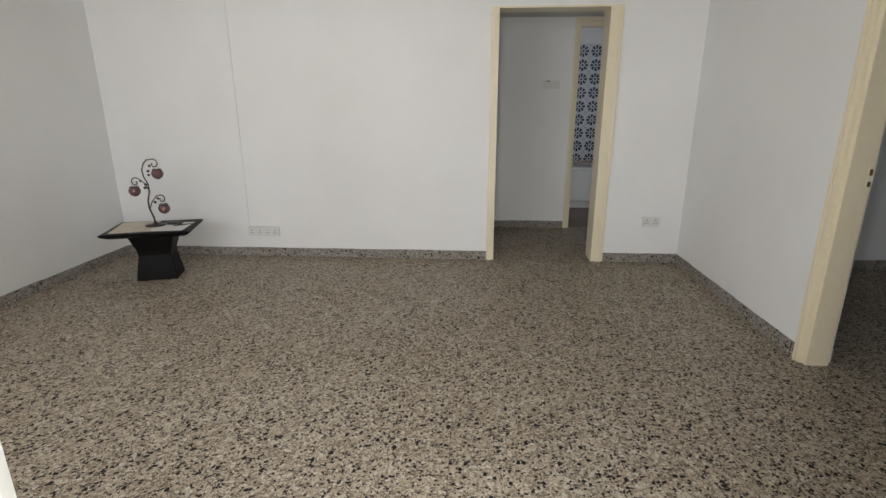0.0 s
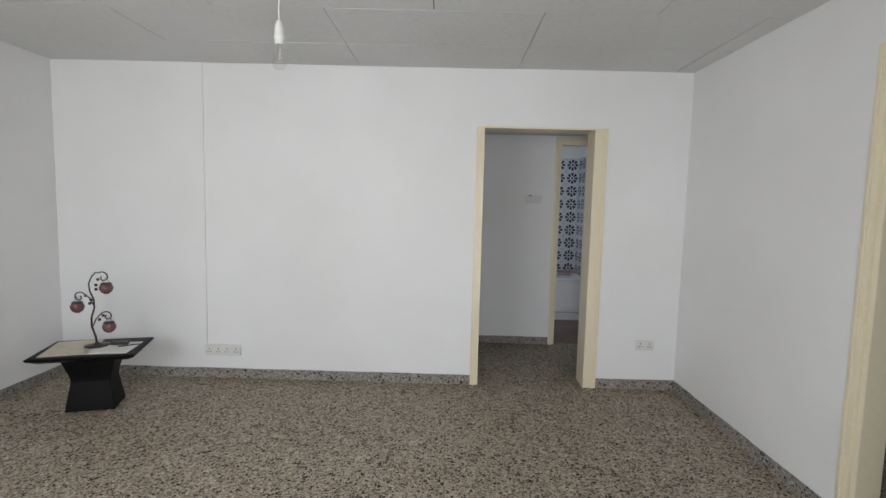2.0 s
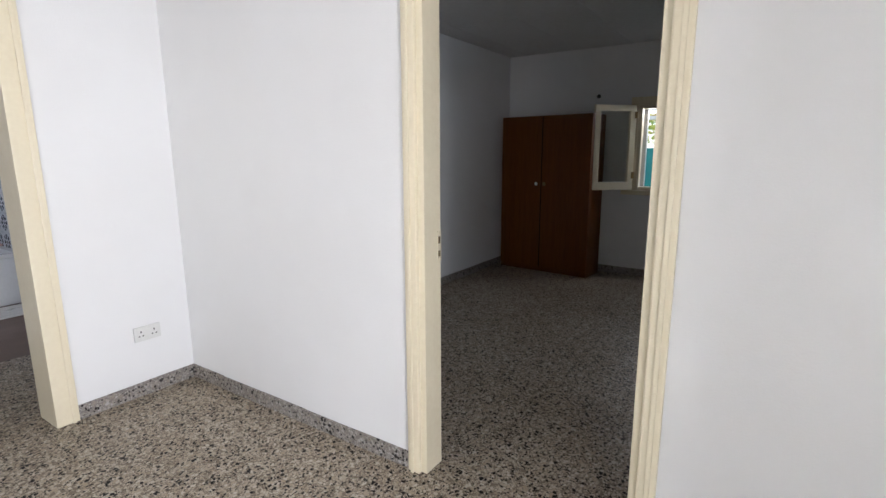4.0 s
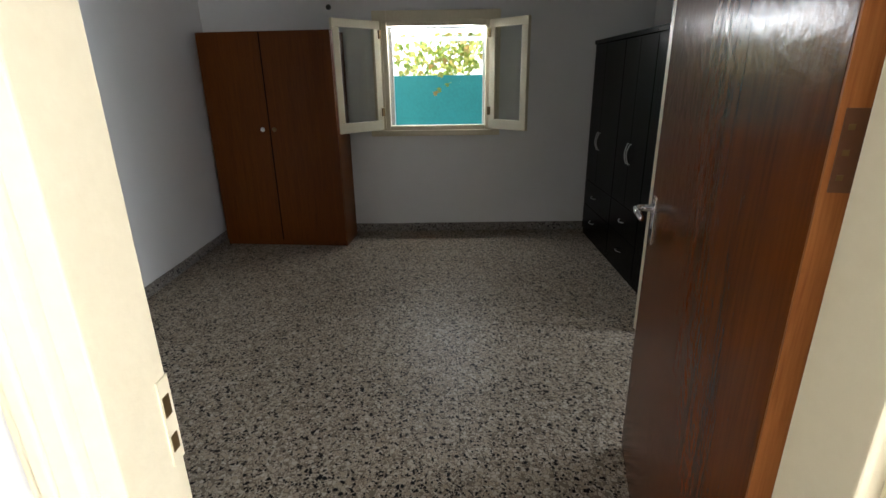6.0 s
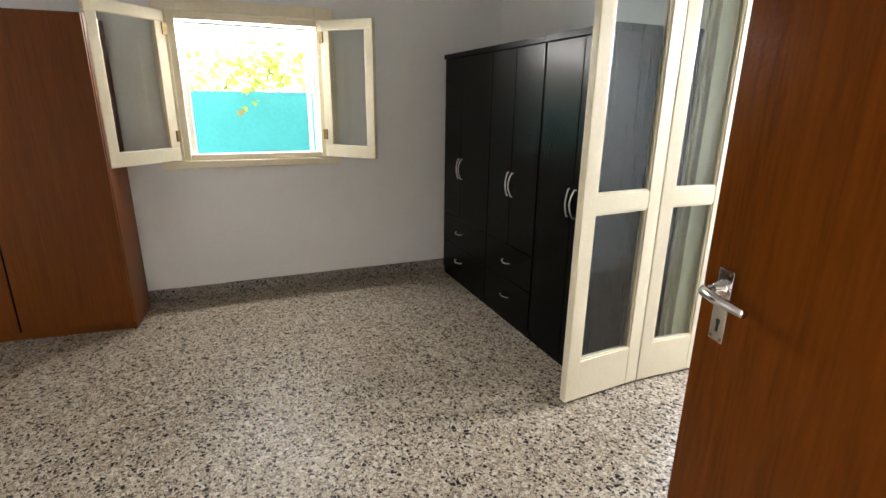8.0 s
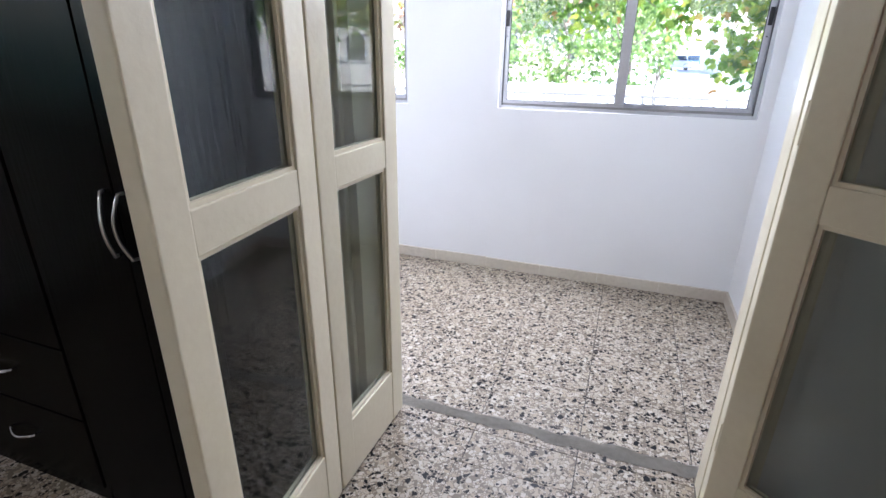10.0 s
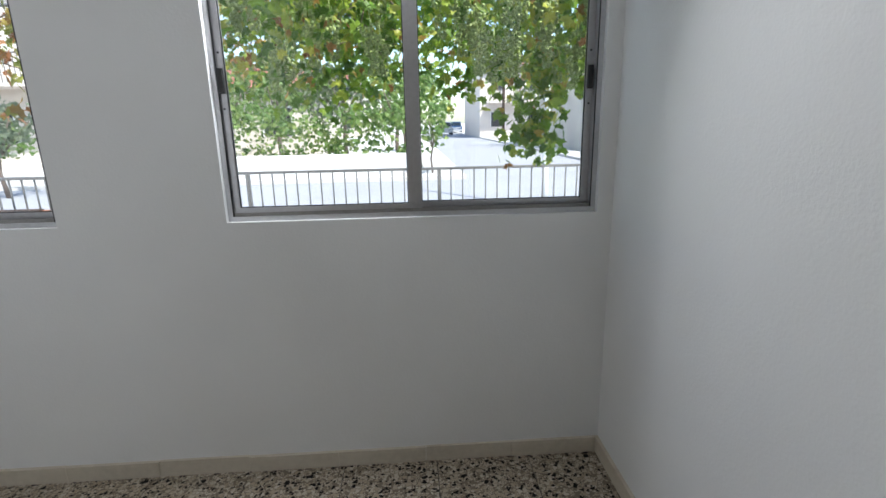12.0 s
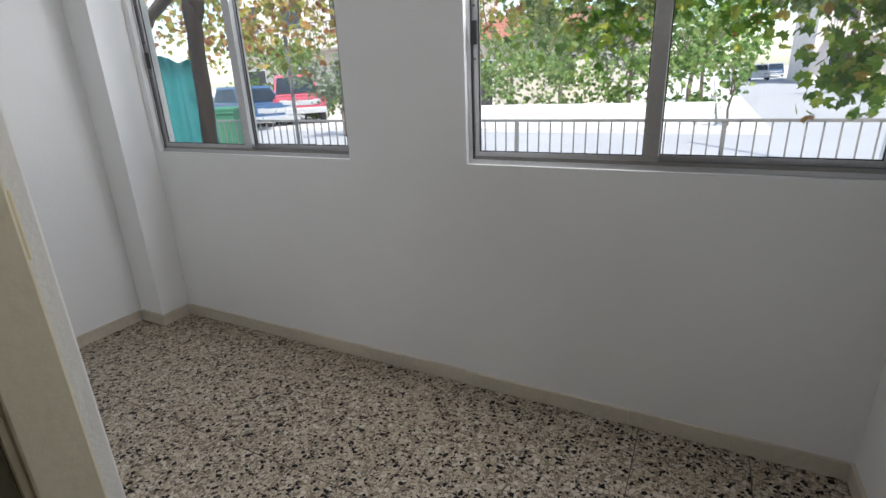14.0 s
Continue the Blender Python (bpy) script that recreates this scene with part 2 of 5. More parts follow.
CHROME = worn("chrome", (0.80, 0.80, 0.80), (0.6, 0.6, 0.6), 0.12, 1.0, fine=70, coarse=5, bump=0.02)
STEEL = worn("brushed_handle", (0.68, 0.67, 0.64), (0.5, 0.5, 0.48), 0.3, 1.0, bump=0.02)
BRASS = worn("old_brass_hinge", (0.22, 0.15, 0.06), (0.09, 0.06, 0.03), 0.45, 0.8)
HINGE = worn("brown_painted_hinge", (0.15, 0.062, 0.025), (0.08, 0.035, 0.018), 0.5, 0.2)
RUBBER = worn("black_plastic", (0.02, 0.02, 0.02), (0.035, 0.035, 0.035), 0.45)
PLASTIC = worn("white_socket_plastic", (0.70, 0.70, 0.67), (0.60, 0.60, 0.57), 0.35, bump=0.02)
DARKHOLE = material("dark_slot", (0.01, 0.01, 0.01), 0.8)
GLASS = glass("window_glass", (0.97, 0.985, 0.975))
GLASS_G = glass("door_glass", (0.80, 0.84, 0.83))


# ---- helpers of this scene ----
def bm_box(bm, x0, x1, y0, y1, z0, z1):
    vs = [bm.verts.new(p) for p in ((x0, y0, z0), (x1, y0, z0), (x1, y1, z0), (x0, y1, z0), (x0, y0, z1), (x1, y0, z1), (x1, y1, z1), (x0, y1, z1))]
    for f in ((3, 2, 1, 0), (4, 5, 6, 7), (0, 1, 5, 4), (1, 2, 6, 5), (2, 3, 7, 6), (3, 0, 4, 7)):
        bm.faces.new([vs[i] for i in f])


def boxes(*dims, bevel=0.0):
    bm = bmesh.new()
    for d in dims:
        bm_box(bm, *(min(d[0], d[1]), max(d[0], d[1]), min(d[2], d[3]), max(d[2], d[3]), min(d[4], d[5]), max(d[4], d[5])))
    if bevel:
        bmesh.ops.bevel(bm, geom=bm.edges[:], offset=bevel, segments=2, affect="EDGES", profile=0.6)
    return bm


def mesh_of(bm, name, mat, smooth=False):
    me = bpy.data.meshes.new(name)
    bmesh.ops.recalc_face_normals(bm, faces=bm.faces[:])
    bm.to_mesh(me)
    bm.free()
    if smooth:
        for p in me.polygons:
            p.use_smooth = True
    if mat:
        me.materials.append(mat)
    return me


def part(name, bm, mat, parent, label="", smooth=False):
    ob = new(name, mesh_of(bm, name, mat, smooth))
    ob.parent = parent
    return tagged(ob, label)


def thing(name, label, category, m=None, group="", kind=""):
    ob = new(name)
    ob.empty_display_size = 0.1
    if m is not None:
        ob.matrix_basis = m
    return tagged(ob, label, category, group, kind)


def struct(name, bm, mat, label, category, smooth=False):
    return tagged(new(name, mesh_of(bm, name, mat, smooth)), label, category, kind="structure")


def tube(bm, points, radius, sides=8, closed_ends=True):
    """A round bar through points; radius may be one number or one for each point."""
    pts = [Vector(p) for p in points]
    rad = radius if isinstance(radius, (list, tuple)) else [radius] * len(pts)
    rings = []
    side = None
    for i, p in enumerate(pts):
        d = (pts[min(i + 1, len(pts) - 1)] - pts[max(i - 1, 0)]).normalized()
        if side is None:
            side = d.orthogonal().normalized()
        side = (side - d * side.dot(d)).normalized()
        up = d.cross(side)
        rings.append([bm.verts.new(p + rad[i] * (math.cos(a) * side + math.sin(a) * up)) for a in (2 * math.pi * k / sides for k in range(sides))])
    for a, b in zip(rings, rings[1:]):
        for k in range(sides):
            bm.faces.new((a[k], a[(k + 1) % sides], b[(k + 1) % sides], b[k]))
    if closed_ends:
        bm.faces.new(rings[0][::-1])
        bm.faces.new(rings[-1])


def lathe(bm, profile, sides=20, centre=(0, 0, 0)):
    """Turns (radius, z) pairs round the upright axis."""
    c = Vector(centre)
    rings = [[bm.verts.new(c + Vector((r * math.cos(2 * math.pi * k / sides), r * math.sin(2 * math.pi * k / sides), z))) for k in range(sides)] for r, z in profile]
    for a, b in zip(rings, rings[1:]):
        for k in range(sides):
            bm.faces.new((a[k], a[(k + 1) % sides], b[(k + 1) % sides], b[k]))
    bm.faces.new(rings[0][::-1])
    bm.faces.new(rings[-1])


def wall(name, axis, at, thick, lo, hi, z0, z1, holes=(), label="white painted plaster wall", mat=None):
    """A wall with real openings. axis 'x': it stands at x = at and runs along y; holes are (lo, hi, z0, z1)."""
    cuts = sorted({lo, hi, *[h[0] for h in holes], *[h[1] for h in holes]})
    dims = []
    for a, b in zip(cuts, cuts[1:]):
        zs = [(z0, z1)]
        for h in holes:
            if h[0] <= a + 1e-6 and h[1] >= b - 1e-6:
                nxt = []
                for s, e in zs:
                    if s < h[2] - 1e-6:
                        nxt.append((s, min(e, h[2])))
                    if e > h[3] + 1e-6:
                        nxt.append((max(s, h[3]), e))
                zs = nxt
        for s, e in zs:
            dims.append((at, at + thick, a, b, s, e) if axis == "x" else (a, b, at, at + thick, s, e))
    bm = boxes(*dims)
    bmesh.ops.remove_doubles(bm, verts=bm.verts[:], dist=1e-5)
    seen = {}
    for f in bm.faces[:]:
        seen.setdefault(frozenset(f.verts), []).append(f)
    dup = [f for fs in seen.values() if len(fs) > 1 for f in fs]
    bmesh.ops.delete(bm, geom=dup, context="FACES_ONLY")
    return struct(name, bm, mat or WALL, label, "wall")


H = 2.53           # ceiling of the rooms
X0, X1 = -5.03, 0.0    # living room
YS = -4.20
BX0, BX1 = 0.15, 4.24  # bedroom
BY0, BY1 = -3.99, -0.09
SX0, SX1 = 0.91, 4.24  # sun room
SY0, SY1 = -5.56, -4.20

# ---- the house ----
wall("wall_living_north", "y", 0.0, 0.2, X0 - 0.2, 0.2, 0, H + 0.1, [(-1.66, -0.65, 0, 2.085)])
wall("wall_living_west", "x", X0 - 0.2, 0.2, YS - 0.2, 0.0, 0, H + 0.1)
wall("wall_living_south", "y", YS - 0.2, 0.2, X0, 0.0, 0, H + 0.1, [(-2.27, -1.31, 0, 2.1), (-4.55, -2.95, 0.95, 2.1)])
wall("wall_between", "x", 0.0, 0.15, YS - 0.2, 0.0, 0, H + 0.1, [(-2.69, -1.775, 0, 2.15)])
wall("wall_bedroom_north", "y", BY1, 0.09, 0.15, BX1 + 0.2, 0, H + 0.1)
wall("wall_bedroom_east", "x", BX1, 0.2, BY0 - 0.21, BY1, 0, H + 0.1, [(-2.565, -1.67, 0.988, 1.86)])
wall("wall_bedroom_south", "y", BY0 - 0.21, 0.21, 0.15, BX1, 0, H + 0.1, [(1.135, 2.26, 0, 2.09)])
wall("wall_sunroom_west", "x", SX0 - 0.2, 0.2, SY0 - 0.2, SY1, 0, H + 0.1)
wall("wall_sunroom_east", "x", SX1, 0.2, SY0 - 0.2, SY1, 0, H + 0.1)
W2, W3, WZ0, WZ1 = (0.965, 2.22), (2.76, 4.007), 0.95, 1.89
wall("wall_sunroom_south", "y", SY0 - 0.1, 0.1, SX0, SX1, 0, H + 0.1, [(*W2, WZ0, WZ1), (*W3, WZ0, WZ1)])
struct("pilaster", boxes((4.045, SX1, SY0, SY0 + 0.17, 0, H)), WALL, "white plastered corner pilaster beside the window", "pilaster")
# corridor and bathroom behind the living room
wall("wall_corridor_north", "y", 1.25, 0.12, -3.2, 1.2, 0, H + 0.1, [(-0.78, 0.0, 0, 2.165)])
wall("wall_corridor_west", "x", -3.4, 0.2, 0.2, 1.37, 0, H + 0.1)
wall("wall_corridor_east", "x", 1.0, 0.2, 0.2, 1.25, 0, H + 0.1)
# The west window opening is unseen, added to let the fill lamp in.
wall("wall_bathroom_west", "x", -1.9, 0.2, 1.37, 3.62, 0, H + 0.1, [(1.7, 2.6, 1.3, 2.1)])
wall("wall_bathroom_east", "x", 0.07, 0.2, 1.37, 3.62, 0, H + 0.1)
wall("wall_bathroom_north", "y", 3.62, 0.2, -1.9, 0.27, 0, H + 0.1)


def ceiling(name, x0, x1, y0, y1, z, dx=0.0, dy=0.0, label="grey-white ceiling of painted boards with open joints"):
    bm = boxes((x0, x1, y0, y1, z + 0.006, z + 0.12))
    if dx:
        rnd = random.Random(name)
        y = y0
        while y < y1 - 0.01:
            ye = min(y + dy, y1)
            x = x0 - rnd.choice((0.0, dx * 0.5))
            while x < x1 - 0.01:
                a, b = max(x, x0), min(x + dx, x1)
                g = rnd.uniform(0.0008, 0.0035)
                d = rnd.uniform(-0.001, 0.0025)
                bm_box(bm, a + g, b - g, y + g, ye - g, z - 0.004 + d, z + 0.004)
                x += dx
            y = ye
    ob = struct(name, bm, CEIL, label, "ceiling")
    ob.data.materials.append(CEIL_GAP)
    for p in ob.data.polygons[:6]:
        p.material_index = 1 if dx else 0
    return ob


ceiling("ceiling_living", X0, X1, YS, 0, H, 1.22, 0.61)
ceiling("ceiling_bedroom", BX0, BX1, BY0, BY1, H, 1.22, 0.61)
ceiling("ceiling_sunroom", SX0, SX1, SY0, SY1, H, label="plain white sun room ceiling")
ceiling("ceiling_corridor", -3.2, 1.0, 0.2, 1.25, 2.19, label="low grey-white corridor ceiling")
ceiling("ceiling_bathroom", -1.7, 0.07, 1.37, 3.62, 2.45, label="pale bathroom ceiling")
struct("roof", boxes((X0 - 0.5, BX1 + 0.35, SY0 - 0.45, 4.1, H + 0.13, H + 0.3)), WALL_OUT, "flat concrete roof slab", "roof")


def skirting(name, runs, mat, label, h=0.078, t=0.012, piece=0.36):
    """Short skirting tiles set along the foot of the walls."""
    ob = tagged(new(name), label, "skirting", kind="structure")
    rnd = random.Random(name)
    for axis, at, side, lo, hi in runs:
        s = lo
        while s < hi - 0.005:
            e = min(s + piece, hi)
            tt, hh = t + rnd.uniform(-0.002, 0.002), h + rnd.uniform(-0.002, 0.002)
            d = (at, at + side * tt, s + 0.0007, e - 0.0007, 0.0, hh) if axis == "x" else (s + 0.0007, e - 0.0007, at, at + side * tt, 0.0, hh)
            part("tile", boxes(d), mat, ob)
            s = e
    return ob


skirting("baseboard_living", [("y", 0.0, -1, X0 + 0.013, -1.665), ("y", 0.0, -1, -0.64, -0.013), ("x", X0, 1, YS, 0.0), ("x", 0.0, -1, -1.76, 0.0), ("x", 0.0, -1, YS, -2.71)], BASE_T, "grey terrazzo skirting tiles under white walls")
skirting("baseboard_bedroom", [("y", BY1, -1, BX0, BX1 - 0.013), ("x", BX1, -1, BY0, BY1), ("x", BX0, 1, -1.77, BY1 - 0.013), ("y", BY0, 1, 2.34, BX1 - 0.013)], BASE_T, "grey terrazzo skirting tiles of the bedroom")
skirting("baseboard_sunroom", [("y", SY0, 1, SX0 + 0.013, 4.03), ("x", SX0, 1, SY0, -5.12), ("x", SX0, 1, -4.42, SY1), ("x", SX1, -1, SY0 + 0.185, SY1), ("y", SY0 + 0.17, 1, 4.045, SX1 - 0.013), ("x", 4.045, -1, SY0 + 0.013, SY0 + 0.182)], BASE_S, "worn beige cement skirting of the sun room", 0.062, 0.012, 0.33)
skirting("baseboard_corridor", [("y", 1.25, -1, -3.2, -0.785)], BASE_T, "grey terrazzo skirting in the corridor")


def doorframe(name, axis, at0, at1, lo, hi, top, w, side0, head=0.05, proud=0.022, label="cream gloss painted wooden door frame", lining=0.035, lining_hi=None):
    """Lining and moulded casing round an opening in a wall from at0 to at1; side0: casing on that face, others plain."""
    ob = tagged(new(name), label, "door frame", kind="structure")

    def put(nm, a0, a1, b0, b1, z0, z1, bev=0.006):
        d = (a0, a1, b0, b1, z0, z1) if axis == "x" else (b0, b1, a0, a1, z0, z1)
        part(nm, boxes(d, bevel=bev), CREAM, ob)
    put("lining", at0, at1, lo, lo + lining, 0, top, 0.003)
    put("lining", at0, at1, hi - (lining_hi or lining), hi, 0, top, 0.003)
    put("lining", at0 + 0.0015, at1 - 0.0015, lo + lining, hi - (lining_hi or lining), top - head, top, 0.003)
    for s, face in side0:
        out = face - s * proud
        put("casing", face, out, lo - w + 0.012, lo + 0.012, 0, top + (w if head > 0.03 else 0.0))
        put("casing", face, out, hi - 0.012, hi + w - 0.012, 0, top + (w if head > 0.03 else 0.0))
        put("bead", out, out - s * 0.008, lo - w + 0.03, lo - w + 0.046, 0.0, top - 0.003, 0.003)
        put("bead", out, out - s * 0.008, hi + w - 0.046, hi + w - 0.03, 0.0, top - 0.003, 0.003)
        if head > 0.03:
            put("casing", face, out - s * 0.001, lo + 0.013, hi - 0.013, top - 0.012, top + w - 0.001)
    return ob


doorframe("door_frame_1", "y", -0.018, 0.2, -1.66, -0.65, 2.085, 0.02, [(1, 0.0)], head=0.014, lining=0.055, lining_hi=0.095)
doorframe("door_frame_2", "x", -0.001, 0.115, -2.69, -1.775, 2.15, 0.06, [(1, 0.0)], head=0.04, lining=0.04)
doorframe("door_frame_3", "y", 1.249, 1.37, -0.78, 0.0, 2.165, 0.02, [(1, 1.25)], head=0.06, lining=0.06)
doorframe("door_frame_4", "y", BY0 - 0.17, BY0 + 0.001, 1.135, 2.26, 2.09, 0.05, [(-1, BY0)], head=0.05, lining=0.04)
fr = doorframe("door_frame_5", "y", YS - 0.2, YS, -2.27, -1.31, 2.1, 0.06, [(-1, YS)], head=0.05, lining=0.03)
for o in fr.children:
    o.data.materials[0] = WALL
for y0, y1 in ((BY0 - 0.168, BY0 - 0.098), (BY0 - 0.088, BY0 - 0.046)):
    part("stop_bead", boxes((1.175, 1.189, y0, y1, 0.002, 2.04), bevel=0.003), CREAM, bpy.data.objects["door_frame_4"])
plaster_return = struct("plaster_return", boxes((2.224, 2.26, BY0 - 0.209, BY0 - 0.172, 0, 2.088), (1.135, 1.178, BY0 - 0.209, BY0 - 0.172, 0, 2.088), (1.178, 2.224, BY0 - 0.209, BY0 - 0.172, 2.045, 2.088), bevel=0.004), WALL, "white plaster return round the sun room opening", "wall")
# strike plate holes in the bedroom frame
strike = tagged(new("strike_plate", mesh_of(boxes((0.09, 0.115, -1.8172, -1.8145, 0.94, 1.07)), "strike_plate", CREAM)), "painted-over strike plate in the cream door frame", "strike plate")
for z0, z1 in ((1.015, 1.045), (0.96, 0.985)):
    part("latch_hole", boxes((0.094, 0.108, -1.8185, -1.817, z0, z1)), BRASS, strike)


# ---- sliding aluminium windows ----
def sliding_window(name, lo, hi, z0, z1, y, mid):
    """Two sashes on a double track; the thin outer frame sits in the reveal."""
    win = tagged(new(name), "two-sash sliding window of grey anodised aluminium", "window", kind="structure")
    f, d = 0.016, 0.034
    part("window_frame", boxes((lo, hi, y - d, y + d, z0, z0 + f), (lo, hi, y - d, y + d, z1 - f, z1), (lo, lo + f, y - d, y + d, z0 + f, z1 - f), (hi - f, hi, y - d, y + d, z0 + f, z1 - f), bevel=0.0015), ALU, win)
    part("track", boxes((lo + f, hi - f, y + 0.028, y + 0.031, z0 + f, z0 + f + 0.012), (lo + f, hi - f, y - 0.002, y + 0.001, z0 + f, z0 + f + 0.010)), ALU_D, win)
    # Black strips put in for the shade inside the side channels.
    part("gasket", boxes((lo + f, lo + f + 0.004, y + 0.0305, y + 0.033, z0 + f, z1 - f), (hi - f - 0.004, hi - f, y + 0.0305, y + 0.033, z0 + f, z1 - f)), RUBBER, win, "black strip painted in for the shadow gap of the side channel")
    rail, stile, meet = 0.028, 0.024, 0.046
    for a, b, yy, inner in ((lo + f, mid + 0.023, y - 0.017, 1), (mid - 0.023, hi - f, y + 0.014, 0)):
        wl, wr = (stile, meet) if inner else (meet, stile)
        t = 0.011
        sash = part("sash", boxes((a, b, yy - t, yy + t, z0 + f, z0 + f + rail), (a, b, yy - t, yy + t, z1 - f - rail, z1 - f), (a, a + wl, yy - t, yy + t, z0 + f + rail, z1 - f - rail), (b - wr, b, yy - t, yy + t, z0 + f + rail, z1 - f - rail), bevel=0.0015), ALU, win)
        pane = part("pane", boxes((a + wl - 0.004, b - wr + 0.004, yy - 0.002, yy + 0.002, z0 + f + rail - 0.004, z1 - f - rail + 0.004)), GLASS, sash)
        pane.visible_shadow = False
        part("gasket", boxes((a + wl, a + wl + 0.003, yy + 0.002, yy + 0.008, z0 + f + rail, z1 - f - rail), (b - wr - 0.003, b - wr, yy + 0.002, yy + 0.008, z0 + f + rail, z1 - f - rail), (a + wl, b - wr, yy + 0.002, yy + 0.008, z0 + f + rail, z0 + f + rail + 0.003)), RUBBER, sash)
        side = a + 0.012 if inner else b - 0.012
        part("latch", boxes((side - 0.009, side + 0.009, yy + t, yy + t + 0.012, 1.362, 1.438), bevel=0.002), RUBBER, sash, "black plastic latch")
        for dz in (-0.085, 0.085):
            part("screw", boxes((side - 0.003, side + 0.003, yy + t, yy + t + 0.0025, 1.40 + dz - 0.003, 1.40 + dz + 0.003)), RUBBER, sash)
    return win


sliding_window("window_1", *W2, WZ0, WZ1, SY0 - 0.055, 1.592)
sliding_window("window_2", *W3, WZ0, WZ1, SY0 - 0.055, 3.377)

# ---- bedroom casement window ----
win = tagged(new("window_3"), "cream wooden window with two inward casements standing open", "window", kind="structure")
wy0, wy1, wz0, wz1 = -2.565, -1.67, 0.988, 1.86
part("window_frame", boxes((BX1 - 0.03, BX1 + 0.06, wy0 - 0.105, wy0 + 0.02, wz0 - 0.02, wz1 + 0.105), (BX1 - 0.03, BX1 + 0.06, wy1 - 0.02, wy1 + 0.105, wz0 - 0.02, wz1 + 0.105), (BX1 - 0.03, BX1 + 0.06, wy0 + 0.02, wy1 - 0.02, wz1 - 0.02, wz1 + 0.105), (BX1 - 0.03, BX1 + 0.06, wy0 + 0.02, wy1 - 0.02, wz0 - 0.02, wz0 + 0.02), bevel=0.006), CREAM, win)
part("bead", boxes((BX1 - 0.042, BX1 - 0.03, wy0 - 0.035, wy0 - 0.02, wz0, wz1 + 0.03), (BX1 - 0.042, BX1 - 0.03, wy1 + 0.02, wy1 + 0.035, wz0, wz1 + 0.03), (BX1 - 0.042, BX1 - 0.03, wy0 - 0.02, wy1 + 0.02, wz1 + 0.02, wz1 + 0.035), bevel=0.003), CREAM, win)
part("window_sill", boxes((BX1 - 0.05, BX1, wy0 - 0.11, wy1 + 0.16, wz0 - 0.07, wz0 - 0.021), bevel=0.006), CREAM, win)
ow = part("outer_frame", boxes((BX1 + 0.1, BX1 + 0.15, wy0, wy0 + 0.035, wz0, wz1), (BX1 + 0.1, BX1 + 0.15, wy1 - 0.05, wy1, wz0, wz1), (BX1 + 0.1, BX1 + 0.15, wy0 + 0.035, wy1 - 0.05, wz1 - 0.035, wz1), bevel=0.003), PLASTIC, win, "white painted outer frame")


def casement(hinge_y, angle, side, w=0.43):
    h = wz1 - wz0 + 0.03
    leaf = part("casement", boxes((0, w, -0.018, 0.018, 0, 0.085), (0, w, -0.018, 0.018, h - 0.065, h), (0, 0.065, -0.018, 0.018, 0.085, h - 0.065), (w - 0.065, w, -0.018, 0.018, 0.085, h - 0.065), bevel=0.005), CREAM, win)
    leaf.matrix_basis = pose(BX1 - 0.05, hinge_y, wz0 - 0.01, 0, 0, angle)
    pane = part("pane", boxes((0.06, w - 0.06, -0.002, 0.002, 0.08, h - 0.06)), GLASS, leaf)
    pane.visible_shadow = False
    for z in (0.12, h - 0.14):
        part("hinge", boxes((-0.012, 0.02, side * 0.02 - 0.006, side * 0.02 + 0.006, z, z + 0.07), bevel=0.002), BRASS, leaf)


casement(wy1 + 0.05, 90 + 46, 1, 0.48)
casement(wy0 - 0.02, -90 - 46, -1, 0.41)


